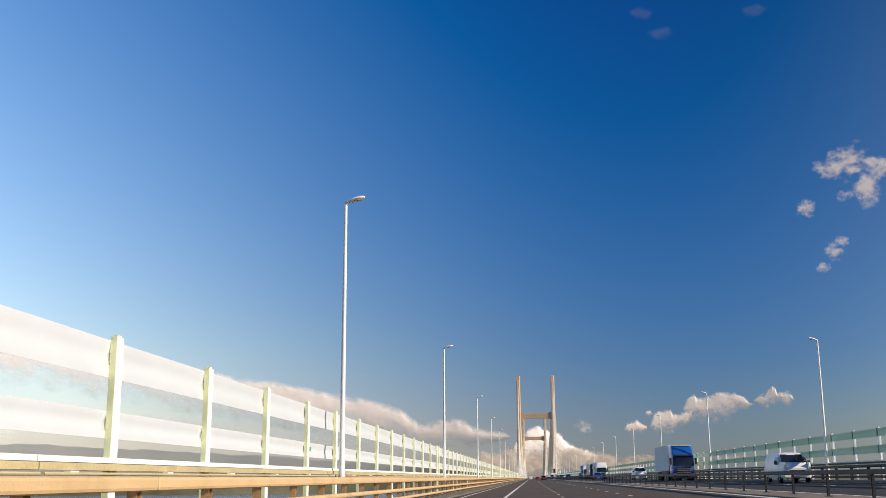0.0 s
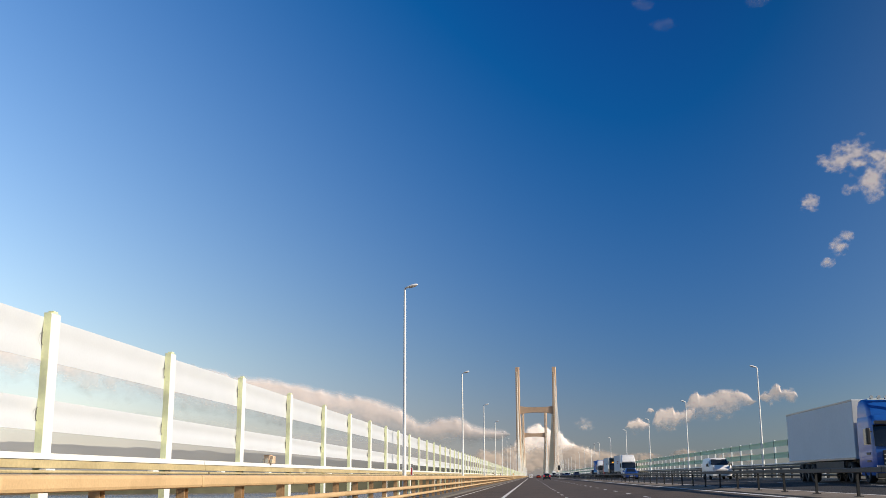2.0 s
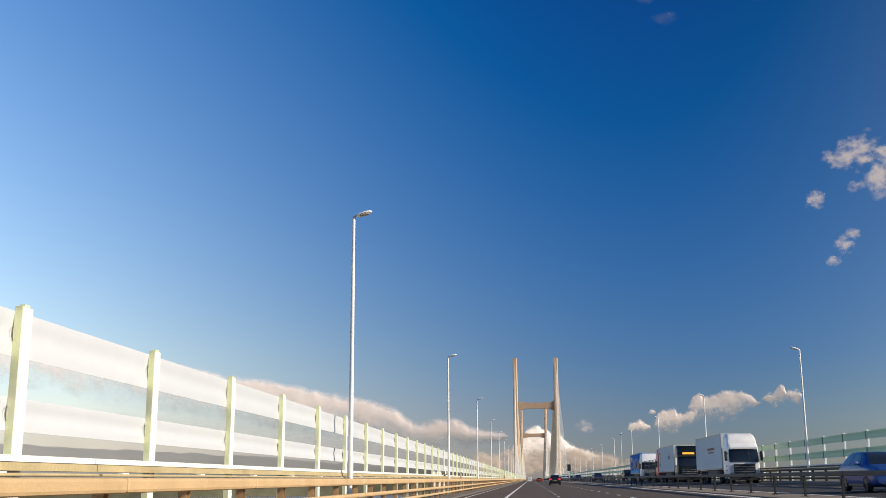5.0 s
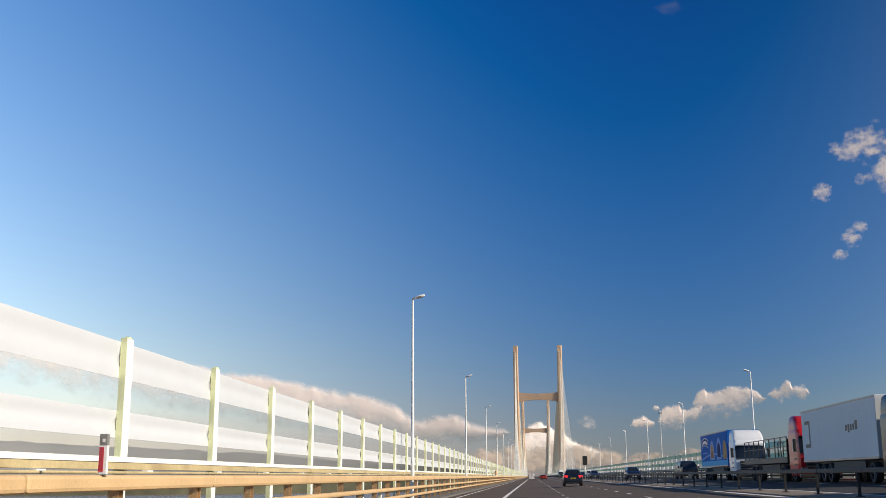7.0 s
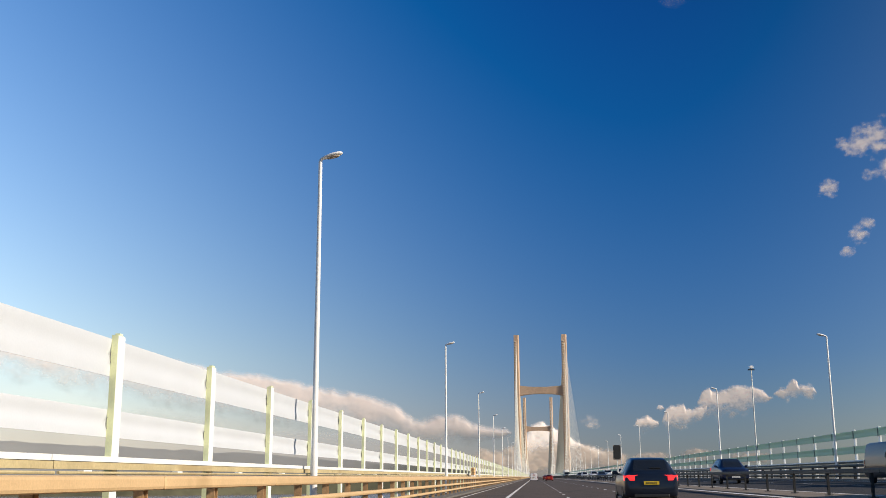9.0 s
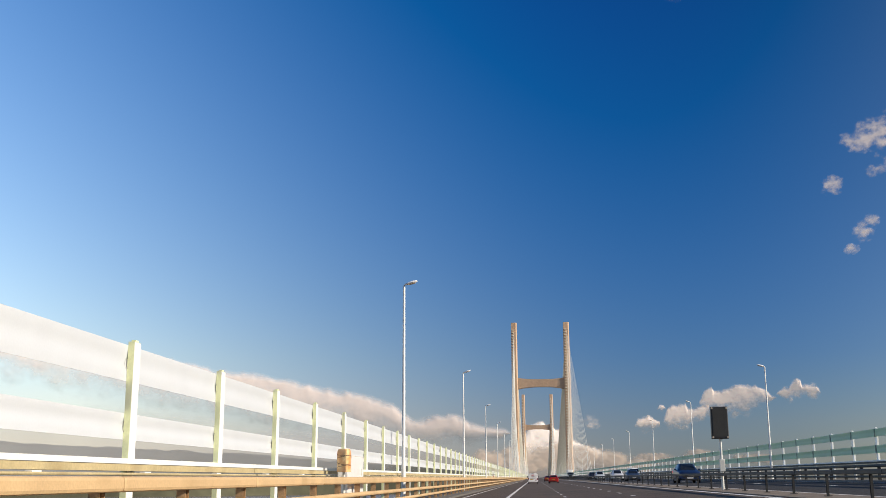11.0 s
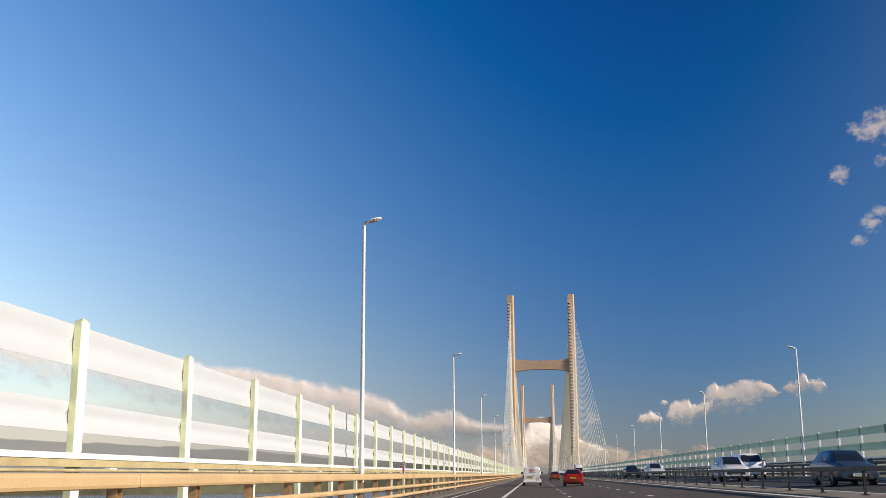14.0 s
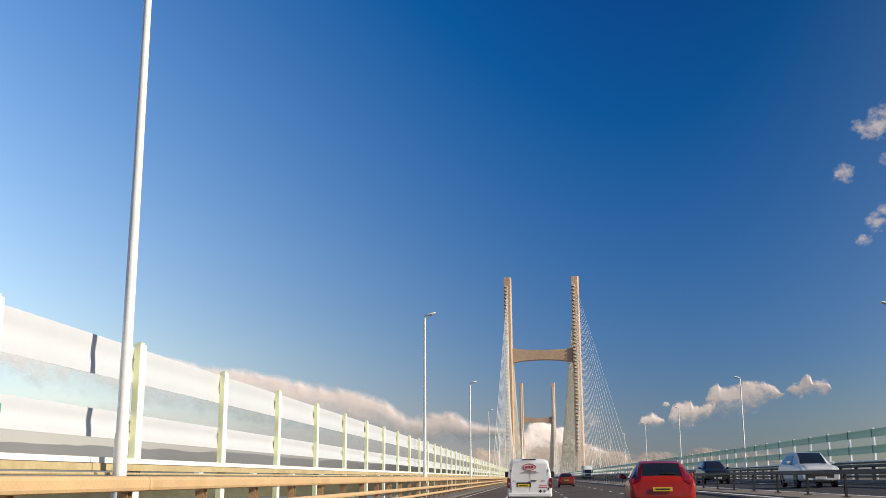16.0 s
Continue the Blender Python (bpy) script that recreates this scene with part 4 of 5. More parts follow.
    part("rear_bumper", bmesh_box(-0.94, 0.94, -0.09, 0.14, 0.32, 0.5), skin, v, bevel=0.04)
    part("roof_lamp", bmesh_box(-0.3, 0.3, -0.01, 0.09, 1.885, 1.925), DARK, v, bevel=0.01)
    part("plate_recess", bmesh_box(-0.56, 0.06, -0.026, -0.016, 0.74, 0.94), DARK, v, bevel=0.004)
    p = part("number_plate", bmesh_box(-0.52, 0.0, -0.036, -0.026, 0.76, 0.87), PLATE_YELLOW, v)
    part("plate_bar", bmesh_box(-0.44, -0.08, -0.041, -0.036, 0.798, 0.833), DARK, p)
    part("door_handle", bmesh_box(0.04, 0.3, -0.05, -0.016, 0.985, 1.03), DARK, v, bevel=0.01)
    part("grille", bmesh_box(-0.5, 0.5, 5.0, 5.1, 0.55, 0.8), DARK, v, bevel=0.02)
    part("number_plate", bmesh_box(-0.26, 0.26, 5.1, 5.12, 0.4, 0.51), PLATE_WHITE, v)
    if lettered:
        # an oval badge with plain bars, and lines of small print
        bm = bmesh.new()
        pts = [2 * math.pi * k / 32 for k in range(33)]
        add_loft(bm, [[(0.0 + 0.29 * q * math.cos(t), -0.012 - d, 1.585 + 0.145 * q * math.sin(t)) for q, d in ((1, 0), (1, 0.012), (0.84, 0.012), (0.84, 0))] for t in pts], cap=False)
        badge = part("badge", bm, LOGO_RED, v, "dark red oval badge")
        for x in (-0.12, 0.0, 0.12):
            part("badge_bar", bmesh_box(x - 0.045, x + 0.045, -0.022, -0.01, 1.53, 1.64), LOGO_RED, badge)
        for x0, x1, z in ((-0.24, 0.3, 1.40), (-0.36, 0.4, 1.345), (0.42, 0.74, 0.80), (0.4, 0.76, 0.72), (-0.72, -0.6, 1.0), (0.5, 0.66, 1.0)):
            part("print_line", bmesh_box(x0, x1, -0.026, -0.014, z - 0.013, z + 0.013), LOGO_RED if z < 0.9 else PRINT_GREY, v)
        for x, mt in ((0.46, DARK), (0.64, PRINT_GREY)):
            bm = bmesh.new()
            add_slab(bm, [(x, -0.015, 0.49), (x + 0.075, -0.015, 0.565), (x, -0.015, 0.64), (x - 0.075, -0.015, 0.565)], 0.01)
            part("hazard_diamond", bm, mt, v)
    return v


def lorry(cab_name, cab_color, box_mat, label, box_h=4.0, shapes=None, flat=False, sign=False, bar=False):
    """An articulated lorry; y=0 is the nose, the trailer runs to +y. It stands facing -y."""
    v = thing("lorry", 0, 0, 0, label, "lorry")
    pm = paint(cab_name, cab_color)
    bm = bmesh.new()

    def sec(z, w, y0, y1, c=0.26):
        """A level cut through the cab, its front bowed and its corners rounded."""
        half = [(w, y1), (w, y0 + c * 1.6), (w - c * 0.12, y0 + c * 0.85), (w - c * 0.5, y0 + c * 0.3), (w - c * 1.1, y0 + 0.07), (w * 0.4, y0 + 0.015)]
        return [(x, y, z) for x, y in half] + [(-x, y, z) for x, y in reversed(half)]

    add_loft(bm, [sec(0.35, 1.18, 0.08, 2.2), sec(0.6, 1.24, 0.0, 2.25), sec(1.2, 1.25, -0.02, 2.25), sec(1.66, 1.25, 0.0, 2.25), sec(1.9, 1.25, 0.03, 2.25), sec(2.75, 1.24, 0.22, 2.25), sec(3.0, 1.22, 0.32, 2.25), sec(3.1, 1.18, 0.42, 2.22)])
    part("cab", bm, pm, v, smooth=True)
    bm = bmesh.new()
    add_loft(bm, [sec(3.05, 1.2, 0.42, 2.2), sec(3.3, 1.19, 0.52, 2.2), sec(3.6, 1.16, 0.80, 2.2), sec(3.82, 1.10, 1.12, 2.2), sec(3.92, 0.98, 1.42, 2.15)])
    part("roof_fairing", bm, pm, v, smooth=True)
    bm = bmesh.new()
    grid = [[Vector((u * (1.15 - 0.02 * f), float(np.interp(1.66 + 0.98 * f, (1.66, 1.9, 2.75), (0.0, 0.03, 0.22))) - 0.035 + 0.10 * abs(u) ** 3, 1.66 + 0.98 * f)) for u in np.linspace(-1, 1, 9)] for f in np.linspace(0, 1, 5)]
    add_pane(bm, grid, Vector((0, 0.05, 0)))
    part("windscreen", bm, GLASS, v, smooth=True)
    part("sun_visor", bmesh_box(-1.1, 1.1, 0.0, 0.2, 2.66, 2.84), DARK if cab_color[0] < 0.3 else pm, v, bevel=0.03)
    part("grille", bmesh_box(-0.85, 0.85, -0.06, 0.02, 0.75, 1.5), DARK, v, bevel=0.03)
    for k in range(3):
        part("grille_bar", bmesh_box(-0.82, 0.82, -0.085, -0.05, 0.87 + 0.19 * k, 0.93 + 0.19 * k), CHROME if bar else RIM, v, bevel=0.01)
    part("bumper", bmesh_box(-1.22, 1.22, -0.06, 0.3, 0.46, 0.70), pm, v, bevel=0.05)
    part("air_dam", bmesh_box(-1.18, 1.18, -0.03, 0.3, 0.22, 0.45), DARK, v, bevel=0.04)
    for sx in (-1, 1):
        part("wiper", bmesh_box(sx * 0.5 - 0.45, sx * 0.5 + 0.35, 0.015, 0.035, 1.74, 1.77), DARK, v)
        for z in (0.6, 0.95, 1.3):
            part("step", bmesh_box(*sorted((sx * 1.2, sx * 1.27)), 0.5, 1.05 if z > 0.7 else 0.7, z, z + 0.1), DARK, v, bevel=0.01)
    if sign:
        part("roof_sign", bmesh_box(-0.62, 0.62, 0.26, 0.42, 2.93, 3.12), AMBER, v, "small lit amber sign panel", bevel=0.02)
    if bar:
        rack = part("lamp_bar", bmesh_box(-1.0, 1.0, 1.0, 1.08, 3.86, 3.92), CHROME, v)
        for k in range(6):
            bm = bmesh.new()
            x = -0.85 + 0.34 * k
            add_tube(bm, [(x, 0.93, 3.98), (x, 1.1, 3.98)], [0.09, 0.07], 12)
            part("spot_lamp", bm, CLEAR_LENS, rack)
    part("front_plate", bmesh_box(-0.26, 0.26, -0.075, -0.06, 0.5, 0.6), PLATE_WHITE, v)
    for sx in (-1, 1):
        part("headlamp", bmesh_box(*sorted((sx * 0.78, sx * 1.16)), -0.08, 0.1, 0.58, 0.82), CLEAR_LENS, v, bevel=0.03)
        mirror = part("door_mirror", bmesh_box(*sorted((sx * 1.3, sx * 1.5)), 0.06, 0.24, 1.75, 2.5), WHITE_PAINT if sign else DARK, v, bevel=0.05)
        part("mirror_arm", bmesh_box(*sorted((sx * 1.2, sx * 1.34)), 0.2, 0.26, 2.3, 2.36), DARK, mirror)
        bm = bmesh.new()
        add_slab(bm, [(sx * 1.245, 0.35, 1.75), (sx * 1.245, 1.35, 1.75), (sx * 1.235, 1.35, 2.5), (sx * 1.235, 0.5, 2.5)][::sx], 0.015)
        part("side_window", bm, GLASS, v)
        for y in (1.25, 3.9, 11.0, 12.3, 13.6):
            wheel(v, sx * 1.06, y, 0.5, 0.34)
        part("side_skirt", bmesh_box(*sorted((sx * 1.2, sx * 1.24)), 4.9, 10.2, 0.5, 1.05), RAIL_DARK, v)
    part("chassis", bmesh_box(-0.5, 0.5, 2.2, 15.6, 0.75, 1.1), DARK, v)
    if flat:
        # a low flatbed with stake posts and rails along both edges
        part("load_bed", bmesh_box(-1.27, 1.27, 2.75, 16.2, 1.12, 1.5), DARK, v, bevel=0.03)
        part("headboard", bmesh_box(-1.25, 1.25, 2.75, 2.83, 1.5, 2.6), DARK, v, bevel=0.01)
        for sx in (-1, 1):
            for k in range(9):
                part("stake", bmesh_box(*sorted((sx * 1.18, sx * 1.24)), 2.9 + 1.64 * k, 2.96 + 1.64 * k, 1.5, 2.75), DARK, v)
            for z in (2.1, 2.7):
                part("stake_rail", bmesh_box(*sorted((sx * 1.19, sx * 1.23)), 2.9, 16.1, z, z + 0.05), DARK, v)
        return v
    trailer = part("trailer_box", bmesh_box(-1.27, 1.27, 2.75, 16.2, 1.12, box_h), box_mat, v, bevel=0.03)
    for sx in (-1, 1):
        for z in (1.16, box_h - 0.05):
            part("edge_trim", bmesh_box(*sorted((sx * 1.265, sx * 1.285)), 2.75, 16.2, z - 0.05, z + 0.05), RIM, trailer)
    if shapes:
        # plain coloured shapes along both sides
        for sx in (-1, 1):
            for n, (outline, mt) in enumerate(shapes):
                if len(outline) == 4 and not isinstance(outline[0], tuple):
                    y0, y1, z0, z1 = outline
                    outline = [(y0, z0), (y1, z0), (y1, z1), (y0, z1)]
                bm = bmesh.new()
                add_loft(bm, [[(sx * d, y, z) for y, z in outline] for d in (1.25, 1.2725 + 0.0008 * n)])
                part("side_print", bm, mt, trailer)
    return v


def bowed(y0, y1, z0, z1, rise, n=8):
    """A banner whose long edges arch upwards."""
    ys = [y0 + (y1 - y0) * k / n for k in range(n + 1)]
    arch = [rise * (1 - (2 * k / n - 1) ** 2) for k in range(n + 1)]
    return [(y, z0 + a) for y, a in zip(ys, arch)] + [(y, z1 + a) for y, a in reversed(list(zip(ys, arch)))]


def arched(y0, y1, z0, z1, n=10):
    """An upright patch with a round head."""
    r, m = (y1 - y0) / 2, (y0 + y1) / 2
    return [(y0, z0), (y1, z0)] + [(m + r * math.cos(math.pi * k / n), z1 - r + r * math.sin(math.pi * k / n)) for k in range(n + 1)]


def stand(v, x, y, turn=0):
    v.matrix_basis = pose(x, y, road_z(x) + 0.006, 0, 0, turn)
    return v


PRINT_SKY = material("pale blue print", (0.12, 0.42, 0.68), 0.45, vary=0.08)
PRINT_NAVY = material("navy print", (0.01, 0.03, 0.12), 0.45, vary=0.08)
PRINT_BUFF = material("buff print", (0.50, 0.30, 0.12), 0.45, vary=0.2)
PRINT_BROWN = material("brown print", (0.30, 0.16, 0.10), 0.5, vary=0.1)
TRAILER_GREY = material("grey trailer skin", (0.15, 0.17, 0.18), 0.45, vary=0.1, scale=0.6, fine=6, bump=0.05)
TRAILER_WHITE = material("white trailer skin", (0.60, 0.62, 0.62), 0.4, vary=0.03, scale=0.6, fine=6, bump=0.05)
PRINT_PALE = material("light blue print", (0.03, 0.25, 0.60), 0.45, vary=0.15, scale=0.5)
TRAILER_BLUE = material("blue trailer skin", (0.012, 0.12, 0.42), 0.4, vary=0.2, scale=0.4, fine=6, bump=0.05)
TRAILER_PRINT = (
    ((2.8, 16.15, 1.2, 1.62), PRINT_SKY), (bowed(2.8, 16.15, 1.62, 1.75, 0.5), PRINT_PALE),
    (bowed(12.1, 15.6, 2.75, 3.45, 0.25), PLATE_WHITE), (bowed(12.2, 15.5, 2.81, 3.39, 0.25), PRINT_NAVY), (bowed(12.5, 15.2, 2.95, 3.22, 0.25), PLATE_WHITE),
    ((12.6, 15.0, 2.3, 2.4), PRINT_PALE), (arched(9.0, 11.2, 1.7, 3.35), PRINT_PALE), (arched(9.3, 10.9, 1.9, 3.0), PRINT_BUFF), (arched(9.45, 10.75, 1.9, 2.5), PRINT_BROWN),
    (arched(5.6, 7.8, 1.7, 3.5), PRINT_PALE), (arched(5.9, 7.5, 1.9, 3.1), PRINT_NAVY), (arched(3.2, 4.8, 1.7, 3.2), PRINT_BUFF),
)

for mat in (TRAILER_GREY, TRAILER_WHITE, TRAILER_BLUE, PRINT_SKY, PRINT_NAVY, PRINT_BUFF, PRINT_BROWN):
    mat.node_tree.nodes["Principled BSDF"].inputs["Specular IOR Level"].default_value = 0.12
    mat.node_tree.nodes["Principled BSDF"].inputs["Roughness"].default_value = 0.7

stand(panel_van("white panel van with a red oval badge on its rear doors", True), -0.17, 588.4)
stand(hatchback("red car paint", (0.34, 0.014, 0.003), "bright red hatchback with a yellow rear plate"), 3.47, 571.2, -3)
stand(suv("midnight blue car paint", (0.005, 0.010, 0.022), "dark blue sport utility car with lit red tail lamps", True), 4.0, 347.6)
stand(hatchback("rust red car paint", (0.20, 0.03, 0.012), "dull orange-red hatchback in the middle lane"), 3.6, 660.0)

# the other carriageway, facing the camera
SLOW, FAST = 17.0, 13.2
stand(panel_van("white panel van facing along the far carriageway", False), SLOW, 75.4, 180)
stand(lorry("blue lorry paint", (0.01, 0.09, 0.36), TRAILER_WHITE, "blue articulated lorry with a lamp bar and a pale trailer", 4.0, bar=True), SLOW, 121.3)
stand(panel_van("white panel van with a dark windscreen behind a safety barrier", False), SLOW, 173.3, 180)
stand(hatchback("bright blue car paint", (0.012, 0.05, 0.22), "bright blue hatchback in the fast lane"), FAST, 217.0, 180)
BLACK_GREEN = (0.004, 0.008, 0.007)
stand(lorry("white lorry paint", (0.75, 0.75, 0.74), TRAILER_WHITE, "white articulated lorry with brown print on its white trailer", 4.0, (((6.0, 9.6, 2.75, 2.95), PRINT_BROWN), ((6.4, 9.2, 2.5, 2.62), PRINT_BROWN))), SLOW, 259.5)
stand(lorry("dark green lorry paint", BLACK_GREEN, TRAILER_WHITE, "near-black articulated lorry with a lit amber sign and a pale trailer", 4.0, (((5.6, 6.0, 2.55, 3.0), DARK), ((6.1, 6.4, 2.55, 2.85), DARK), ((6.5, 6.8, 2.55, 2.85), DARK), ((6.9, 7.2, 2.45, 2.85), DARK), ((7.3, 7.6, 2.55, 2.85), DARK), ((14.4, 14.65, 1.9, 3.4), DARK), ((14.66, 15.5, 3.2, 3.4), DARK), ((14.66, 15.5, 1.9, 2.1), DARK)), sign=True, bar=True), SLOW, 289.0)
stand(lorry("red lorry paint", (0.50, 0.012, 0.015), TRAILER_GREY, "red lorry pulling a dark empty flatbed with stake rails", flat=True), SLOW, 306.5)
stand(lorry("pale lorry paint", (0.7, 0.72, 0.74), TRAILER_BLUE, "white articulated lorry with a bright blue trailer", 4.0, TRAILER_PRINT), SLOW, 326.5)
stand(panel_van("near-black panel van with bright headlamps", False, paint("black van paint", (0.006, 0.008, 0.012))), SLOW, 364.0, 180)
stand(suv("navy car paint", (0.006, 0.012, 0.04), "navy sport utility car with lit headlamps", True), FAST, 386.6, 180)
stand(suv("deep blue car paint", (0.008, 0.022, 0.07), "deep blue sport utility car with bright headlamps", True), FAST, 474.5, 180)
stand(hatchback("grey blue car paint", (0.025, 0.04, 0.07), "grey-blue hatchback facing the camera"), FAST, 525.3, 180)
stand(suv("silver car paint", (0.55, 0.56, 0.58), "silver sport utility car"), FAST, 552.0, 180)
stand(panel_van("white panel van beside the dark edge parapet", False), SLOW, 565.5, 180)
stand(suv("pearl white car paint", (0.50, 0.52, 0.53), "white sport utility car with a black grille"), FAST, 597.0, 180)
stand(suv("black car paint", (0.01, 0.011, 0.014), "black sport utility car facing the camera"), FAST, 624.6, 180)
stand(lorry("cream lorry paint", (0.7, 0.7, 0.66), TRAILER_WHITE, "white lorry far along the bridge"), SLOW, 878.0)


# ---- small things along the deck ----
def median_sign(y):
    s = thing("lane_signal", MEDIAN, y, road_z(MEDIAN), "dark lane signal box on a post in the central reserve", "road signal")
    bm = bmesh.new()
    add_tube(bm, [(0, 0, 0), (0, 0, 3.2)], [0.07, 0.06], 10)
    part("post", bm, POST_GREY, s, smooth=True)
    case = part("signal_case", bmesh_box(-0.42, 0.42, -0.14, 0.14, 2.5, 4.1), DARK, s, bevel=0.04)
    part("signal_face", bmesh_box(-0.34, 0.34, -0.155, -0.142, 2.6, 4.0), RAIL_DARK, case)
    for x in (-0.36, 0.36):
        for z in (2.58, 4.02):
            bm = bmesh.new()
            add_tube(bm, [(x, -0.17, z), (x, -0.142, z)], [0.05, 0.05], 10)
            part("lantern", bm, LAMP_GLASS, case)
    part("junction_box", bmesh_box(-0.13, 0.13, -0.2, -0.06, 0.9, 1.5), POST_GREY, s, bevel=0.02)


def camera_mast(y):
    s = thing("camera_mast", RIGHT_LAMP + 0.1, y, 0, "slim grey mast with a small traffic camera on top", "mast")
    bm = bmesh.new()
    add_tube(bm, [(0, 0, 0.9), (0, 0, 2.6), (0, 0, 10.7)], [0.10, 0.07, 0.045], 12)
    part("pole", bm, POST_GREY, s, smooth=True)
    head = part("camera_head", bmesh_box(-0.16, 0.16, -0.3, 0.2, 10.75, 11.0), LAMP_HEAD, s, bevel=0.03)
    part("bracket", bmesh_box(-0.3, 0.3, -0.05, 0.05, 10.6, 10.7), RAIL_DARK, s)


def cabinet(x0, x1, y0, y1, z0, z1, label):
    c = thing("cabinet", (x0 + x1) / 2, (y0 + y1) / 2, 0.1, label, "cabinet")
    w, d = (x1 - x0) / 2, (y1 - y0) / 2
    part("body", bmesh_box(-w, w, -d, d, z0, z1 - 0.03), WHITE_PAINT, c, bevel=0.012)
    part("roof", bmesh_box(-w - 0.004, w + 0.02, -d - 0.006, d + 0.006, z1 - 0.03, z1), WHITE_PAINT, c, bevel=0.01)
    door = part("door", bmesh_box(w, w + 0.014, -d * 0.97, d * 0.97, z0 + 0.04, z1 - 0.05), WHITE_PAINT, c, bevel=0.004)
    part("handle", bmesh_box(w + 0.014, w + 0.04, d * 0.66 - 0.02, d * 0.66 + 0.02, z1 - 0.62, z1 - 0.4), POST_GREY, door, bevel=0.006)
    for zz in (z0 + 0.2, z1 - 0.2):
        part("hinge", bmesh_box(w + 0.002, w + 0.03, -d * 0.985, -d * 0.955, zz - 0.06, zz + 0.06), POST_GREY, c)
    for yy in (-d * 0.8, d * 0.8):
        part("leg", bmesh_box(-w * 0.8, w * 0.8, yy - 0.04, yy + 0.04, 0.0, z0), POST_GREY, c)
    return c


WRAP = material("orange plastic wrap", (0.82, 0.58, 0.28), 0.3, vary=0.25, scale=4, fine=14, bump=0.2, stain=(0.66, 0.33, 0.12), stain_at=0.5, coat=0.4)
TAPE = material("brown tape", (0.16, 0.08, 0.04), 0.4, vary=0.2)


def wrapped_sign(x, y):
    s = thing("wrapped_sign", x, y, 0.1, "road sign wrapped in creased orange plastic, tied with tape", "covered sign", turn=-22)

    def outline(k, out=0.0):
        """A boxy cut with blunt corners, pulled in by the ties and rounded off at the top."""
        z = 1.24 + 0.68 * k / 16
        head = 1.0 if k < 13 else math.cos((k - 13) / 3 * 1.1)
        ring = []
        for j in range(24):
            t = 2 * math.pi * j / 24
            c, q = math.cos(t), math.sin(t)
            crease = 1 + 0.05 * noise.noise(Vector((j * 0.8, k * 0.55, 4))) - 0.03 * abs(math.sin(k * 0.9))
            ring.append((math.copysign(abs(c) ** 0.35, c) * (0.185 * crease + out) * (0.6 + 0.4 * head), math.copysign(abs(q) ** 0.35, q) * (0.15 * crease + out) * (0.75 + 0.25 * head), z))
        return ring

    bm = bmesh.new()
    add_loft(bm, [outline(k) for k in range(17)])
    part("wrapping", bm, WRAP, s, smooth=True)
    # taut lengths of tape, crossing on the front
    for k0, lean in ((3.0, 2.2), (6.5, -2.4), (9.5, 2.0), (12.0, -1.0)):
        bm = bmesh.new()
        rings = []
        for j in range(24):
            k = k0 + lean * math.cos(2 * math.pi * j / 24 + 0.5)
            p, q = outline(int(k), 0.006)[j], outline(min(16, int(k) + 1), 0.006)[j]
            rings.append([p[i] + (q[i] - p[i]) * (k - int(k)) for i in range(3)])
        add_loft(bm, [[(x_, y_, z_ + dz) for x_, y_, z_ in rings] for dz in (-0.007, 0.007)], cap=False)
        part("tape", bm, TAPE, s)
    bm = bmesh.new()
    add_tube(bm, [(0, 0, 0), (0, 0, 1.3)], [0.04, 0.04], 10)
    part("post", bm, POST_GREY, s, smooth=True)


def marker_post(x, y):
    s = thing("marker_post", x, y, 1.185, "white marker post with red strip and grey cap on the parapet", "marker post", "marker posts")
    bm = bmesh.new()
    add_loft(bm, [[(-0.05, -0.03, z), (0.05, -0.03, z), (0.05, 0.03, z), (-0.05, 0.03, z)] for z in (0, 0.36)])
    part("post", bm, WHITE_PAINT, s)
    part("foot_plate", bmesh_box(-0.068, 0.068, -0.06, 0.06, 0.001, 0.012), HANDLE_GREY, s)
    part("red_strip", bmesh_box(-0.047, 0.012, -0.036, -0.03, 0.04, 0.34), LOGO_RED, s)
    part("cap", bmesh_box(-0.052, 0.052, -0.035, 0.035, 0.36, 0.50), HANDLE_GREY, s, bevel=0.01)
    part("number_bar", bmesh_box(-0.012, 0.022, -0.04, -0.035, 0.40, 0.44), PLATE_WHITE, s)


median_sign(432.0)
camera_mast(408.5)
BRONZE = material("weathered bronze casing", (0.24, 0.185, 0.12), 0.5, 0.3, vary=0.3, scale=6, fine=40, bump=0.15)
BOX_TAN = material("faded tan box", (0.60, 0.43, 0.29), 0.8, vary=0.25, scale=6, fine=30, bump=0.2, stain=(0.45, 0.30, 0.20))
BOX_CREAM = material("cream box lid", (0.80, 0.70, 0.50), 0.7, vary=0.2, scale=6, fine=30, bump=0.15)
TAG_GREEN = material("green tag", (0.10, 0.42, 0.26), 0.5, vary=0.1)


def round_x(bm, rings, sides=20):
    """A turned body along x: place, radius."""
    add_loft(bm, [[(x, r * math.cos(t), r * math.sin(t)) for t in (2 * math.pi * k / sides for k in range(sides))] for x, r in rings])


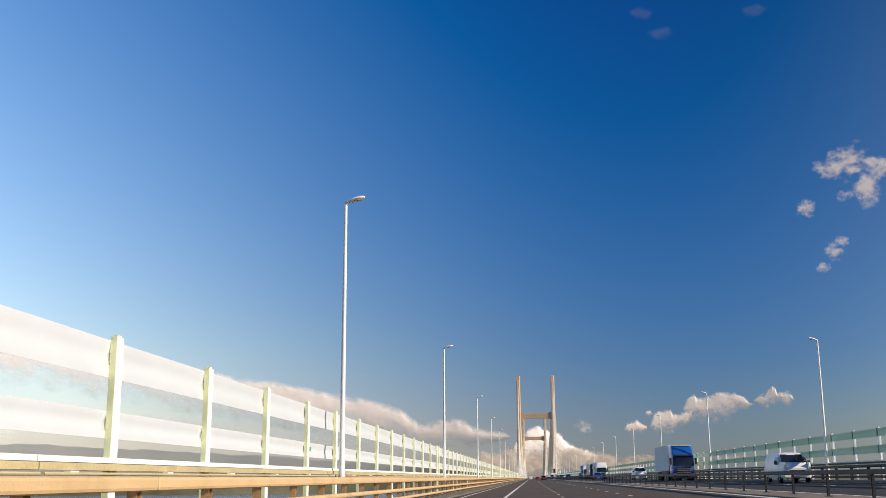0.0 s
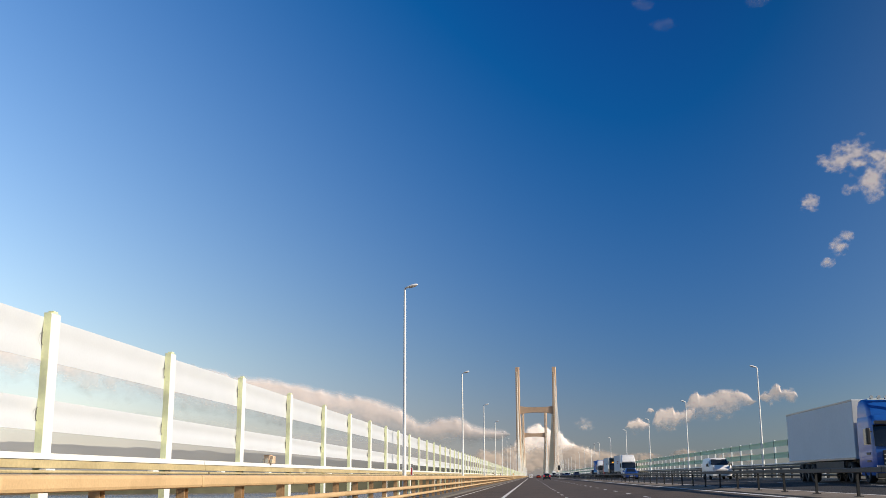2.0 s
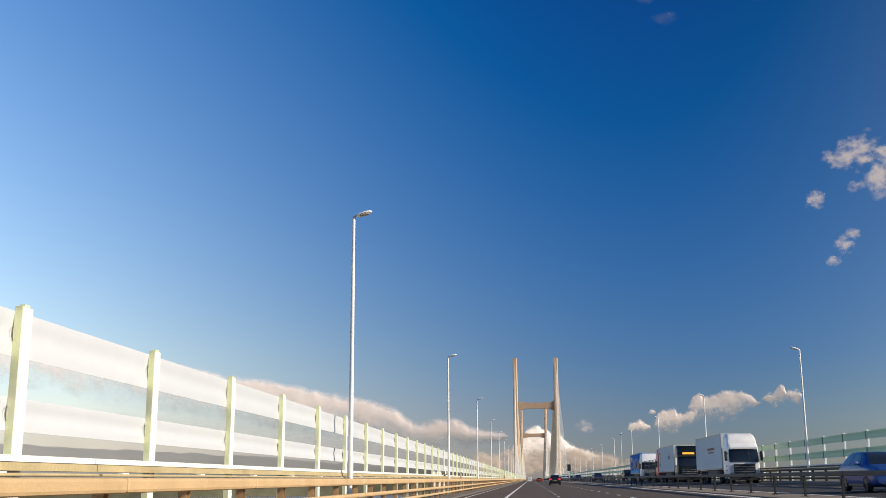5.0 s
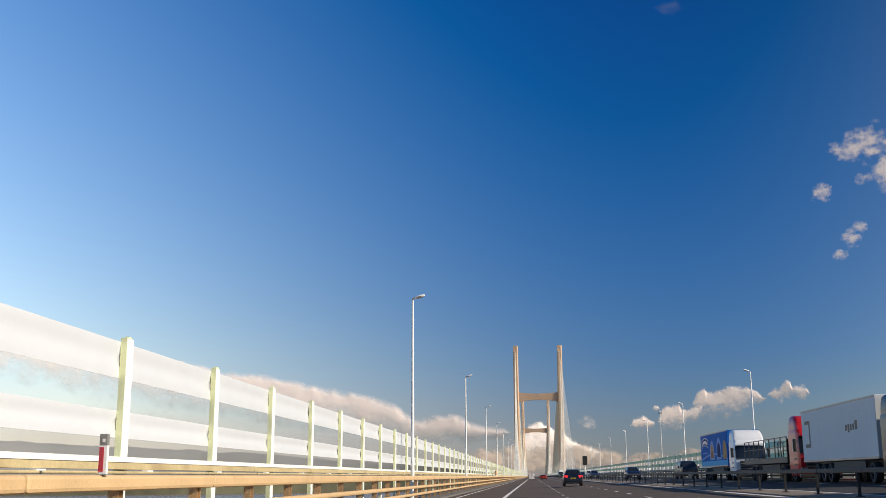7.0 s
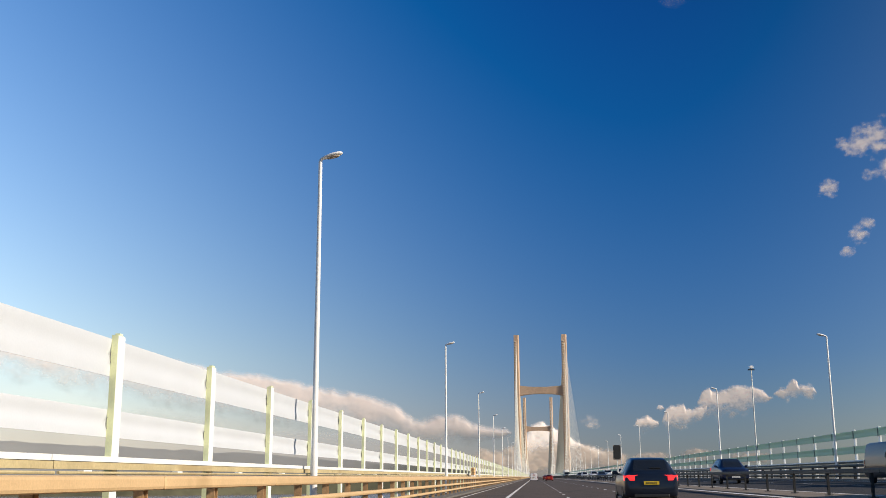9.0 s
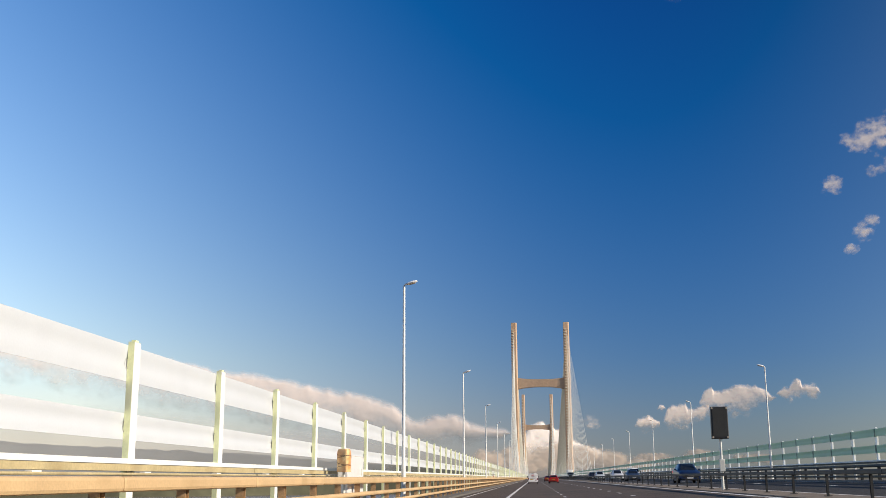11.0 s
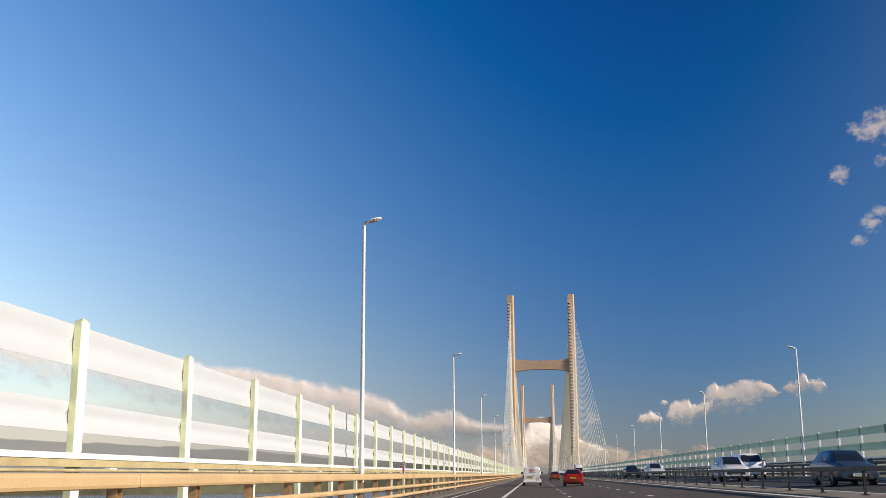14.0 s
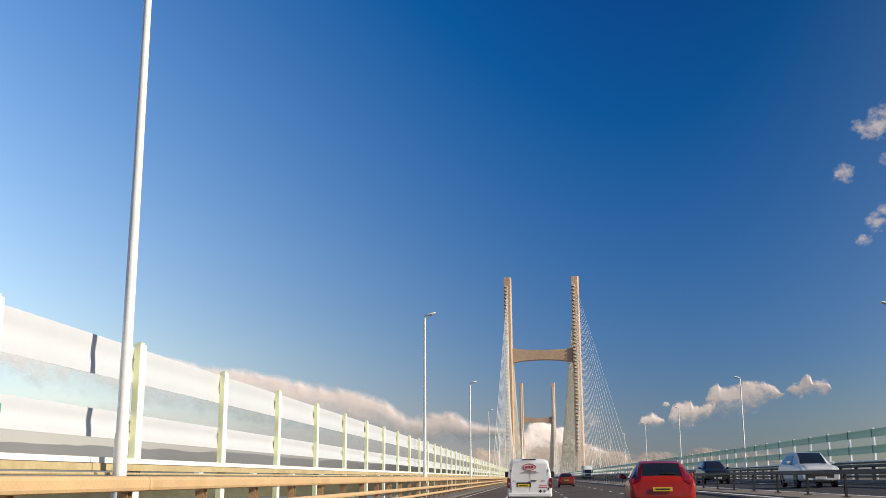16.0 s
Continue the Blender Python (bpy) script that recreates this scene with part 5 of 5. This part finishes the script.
def floodlight(x, y, z, turn):
    """A round floodlight in a yoke; it faces its own +x."""
    f = thing("floodlight", x, y, z, "round white-faced floodlight in a bronze casing on the fence base", "floodlight", turn=turn)
    part("base_plate", bmesh_box(-0.11, 0.11, -0.14, 0.14, 0, 0.025), BRONZE, f, bevel=0.004)
    part("foot", bmesh_box(-0.05, 0.05, -0.06, 0.06, 0.025, 0.10), BRONZE, f, bevel=0.01)
    for sy in (-1, 1):
        bm = bmesh.new()
        add_loft(bm, [[(-0.03, sy * yy - 0.008, zz), (0.03, sy * yy - 0.008, zz), (0.03, sy * yy + 0.008, zz), (-0.03, sy * yy + 0.008, zz)] for yy, zz in ((0.05, 0.09), (0.135, 0.12), (0.15, 0.18), (0.15, 0.28))])
        part("yoke_arm", bm, BRONZE, f)
    mid = Matrix.Translation((0, 0, 0.245))
    bm = bmesh.new()
    round_x(bm, [(-0.17, 0.05), (-0.145, 0.09), (-0.07, 0.12), (0.02, 0.125), (0.03, 0.138), (0.055, 0.138)])
    bm.transform(mid)
    casing = part("casing", bm, BRONZE, f, smooth=True)
    bm = bmesh.new()
    round_x(bm, [(0.053, 0.128), (0.066, 0.12), (0.078, 0.09), (0.083, 0.04)])
    bm.transform(mid)
    part("lens", bm, WHITE_PAINT, casing, "white front glass", smooth=True)


def junction_box(x, y, z):
    """Two small boxes side by side under a shallow lid."""
    j = thing("junction_box", x, y, z, "small faded tan junction box standing on the fence base", "junction box", turn=-14)
    part("body", bmesh_box(-0.09, 0.06, -0.08, 0.08, 0, 0.19), BOX_TAN, j, bevel=0.012)
    part("lid", bmesh_box(-0.10, 0.062, -0.09, 0.09, 0.19, 0.205), BOX_TAN, j, bevel=0.006)
    part("side_box", bmesh_box(0.066, 0.15, -0.07, 0.07, 0, 0.18), BOX_TAN, j, bevel=0.012)
    part("front_panel", bmesh_box(-0.05, 0.03, -0.09, -0.08, 0.01, 0.12), BOX_CREAM, j, bevel=0.004)
    part("front_panel", bmesh_box(0.08, 0.14, -0.08, -0.07, 0.01, 0.10), BOX_CREAM, j, bevel=0.004)
    part("outlet", bmesh_box(-0.15, -0.09, -0.05, 0.04, 0.0, 0.10), BOX_CREAM, j, bevel=0.01)


def post_tag(y):
    ob = new("post_tag", box_mesh("post_tag", -0.09, 0.09, -0.006, 0.006, -0.06, 0.06, TAG_GREEN, 0.004))
    ob.location = (LEFT_FENCE + 0.02, y - 0.15, 2.0)
    tagged(ob, "small green location tag fixed to a fence post", "sign", "post tags")


cabinet(-5.93, -5.62, 409.85, 412.8, 0.35, 1.76, "white steel roadside cabinet with one wide door")
wrapped_sign(-5.66, 409.4)
cabinet(-6.84, -6.72, 250.0, 253.9, 0.4, 1.86, "white steel cabinet behind the wind fence")
cabinet(-6.84, -6.72, 246.9, 248.7, 0.4, 1.86, "narrow white steel cabinet behind the wind fence")
floodlight(-6.18, 250.45, 1.383, -20)
junction_box(-6.34, 96.25, 1.472)
for yy in (117.9, 254.6, 519.5):
    marker_post(-5.27, yy)
for yy in (33.7, 556.9):
    post_tag(yy + 2.2 - BAY)
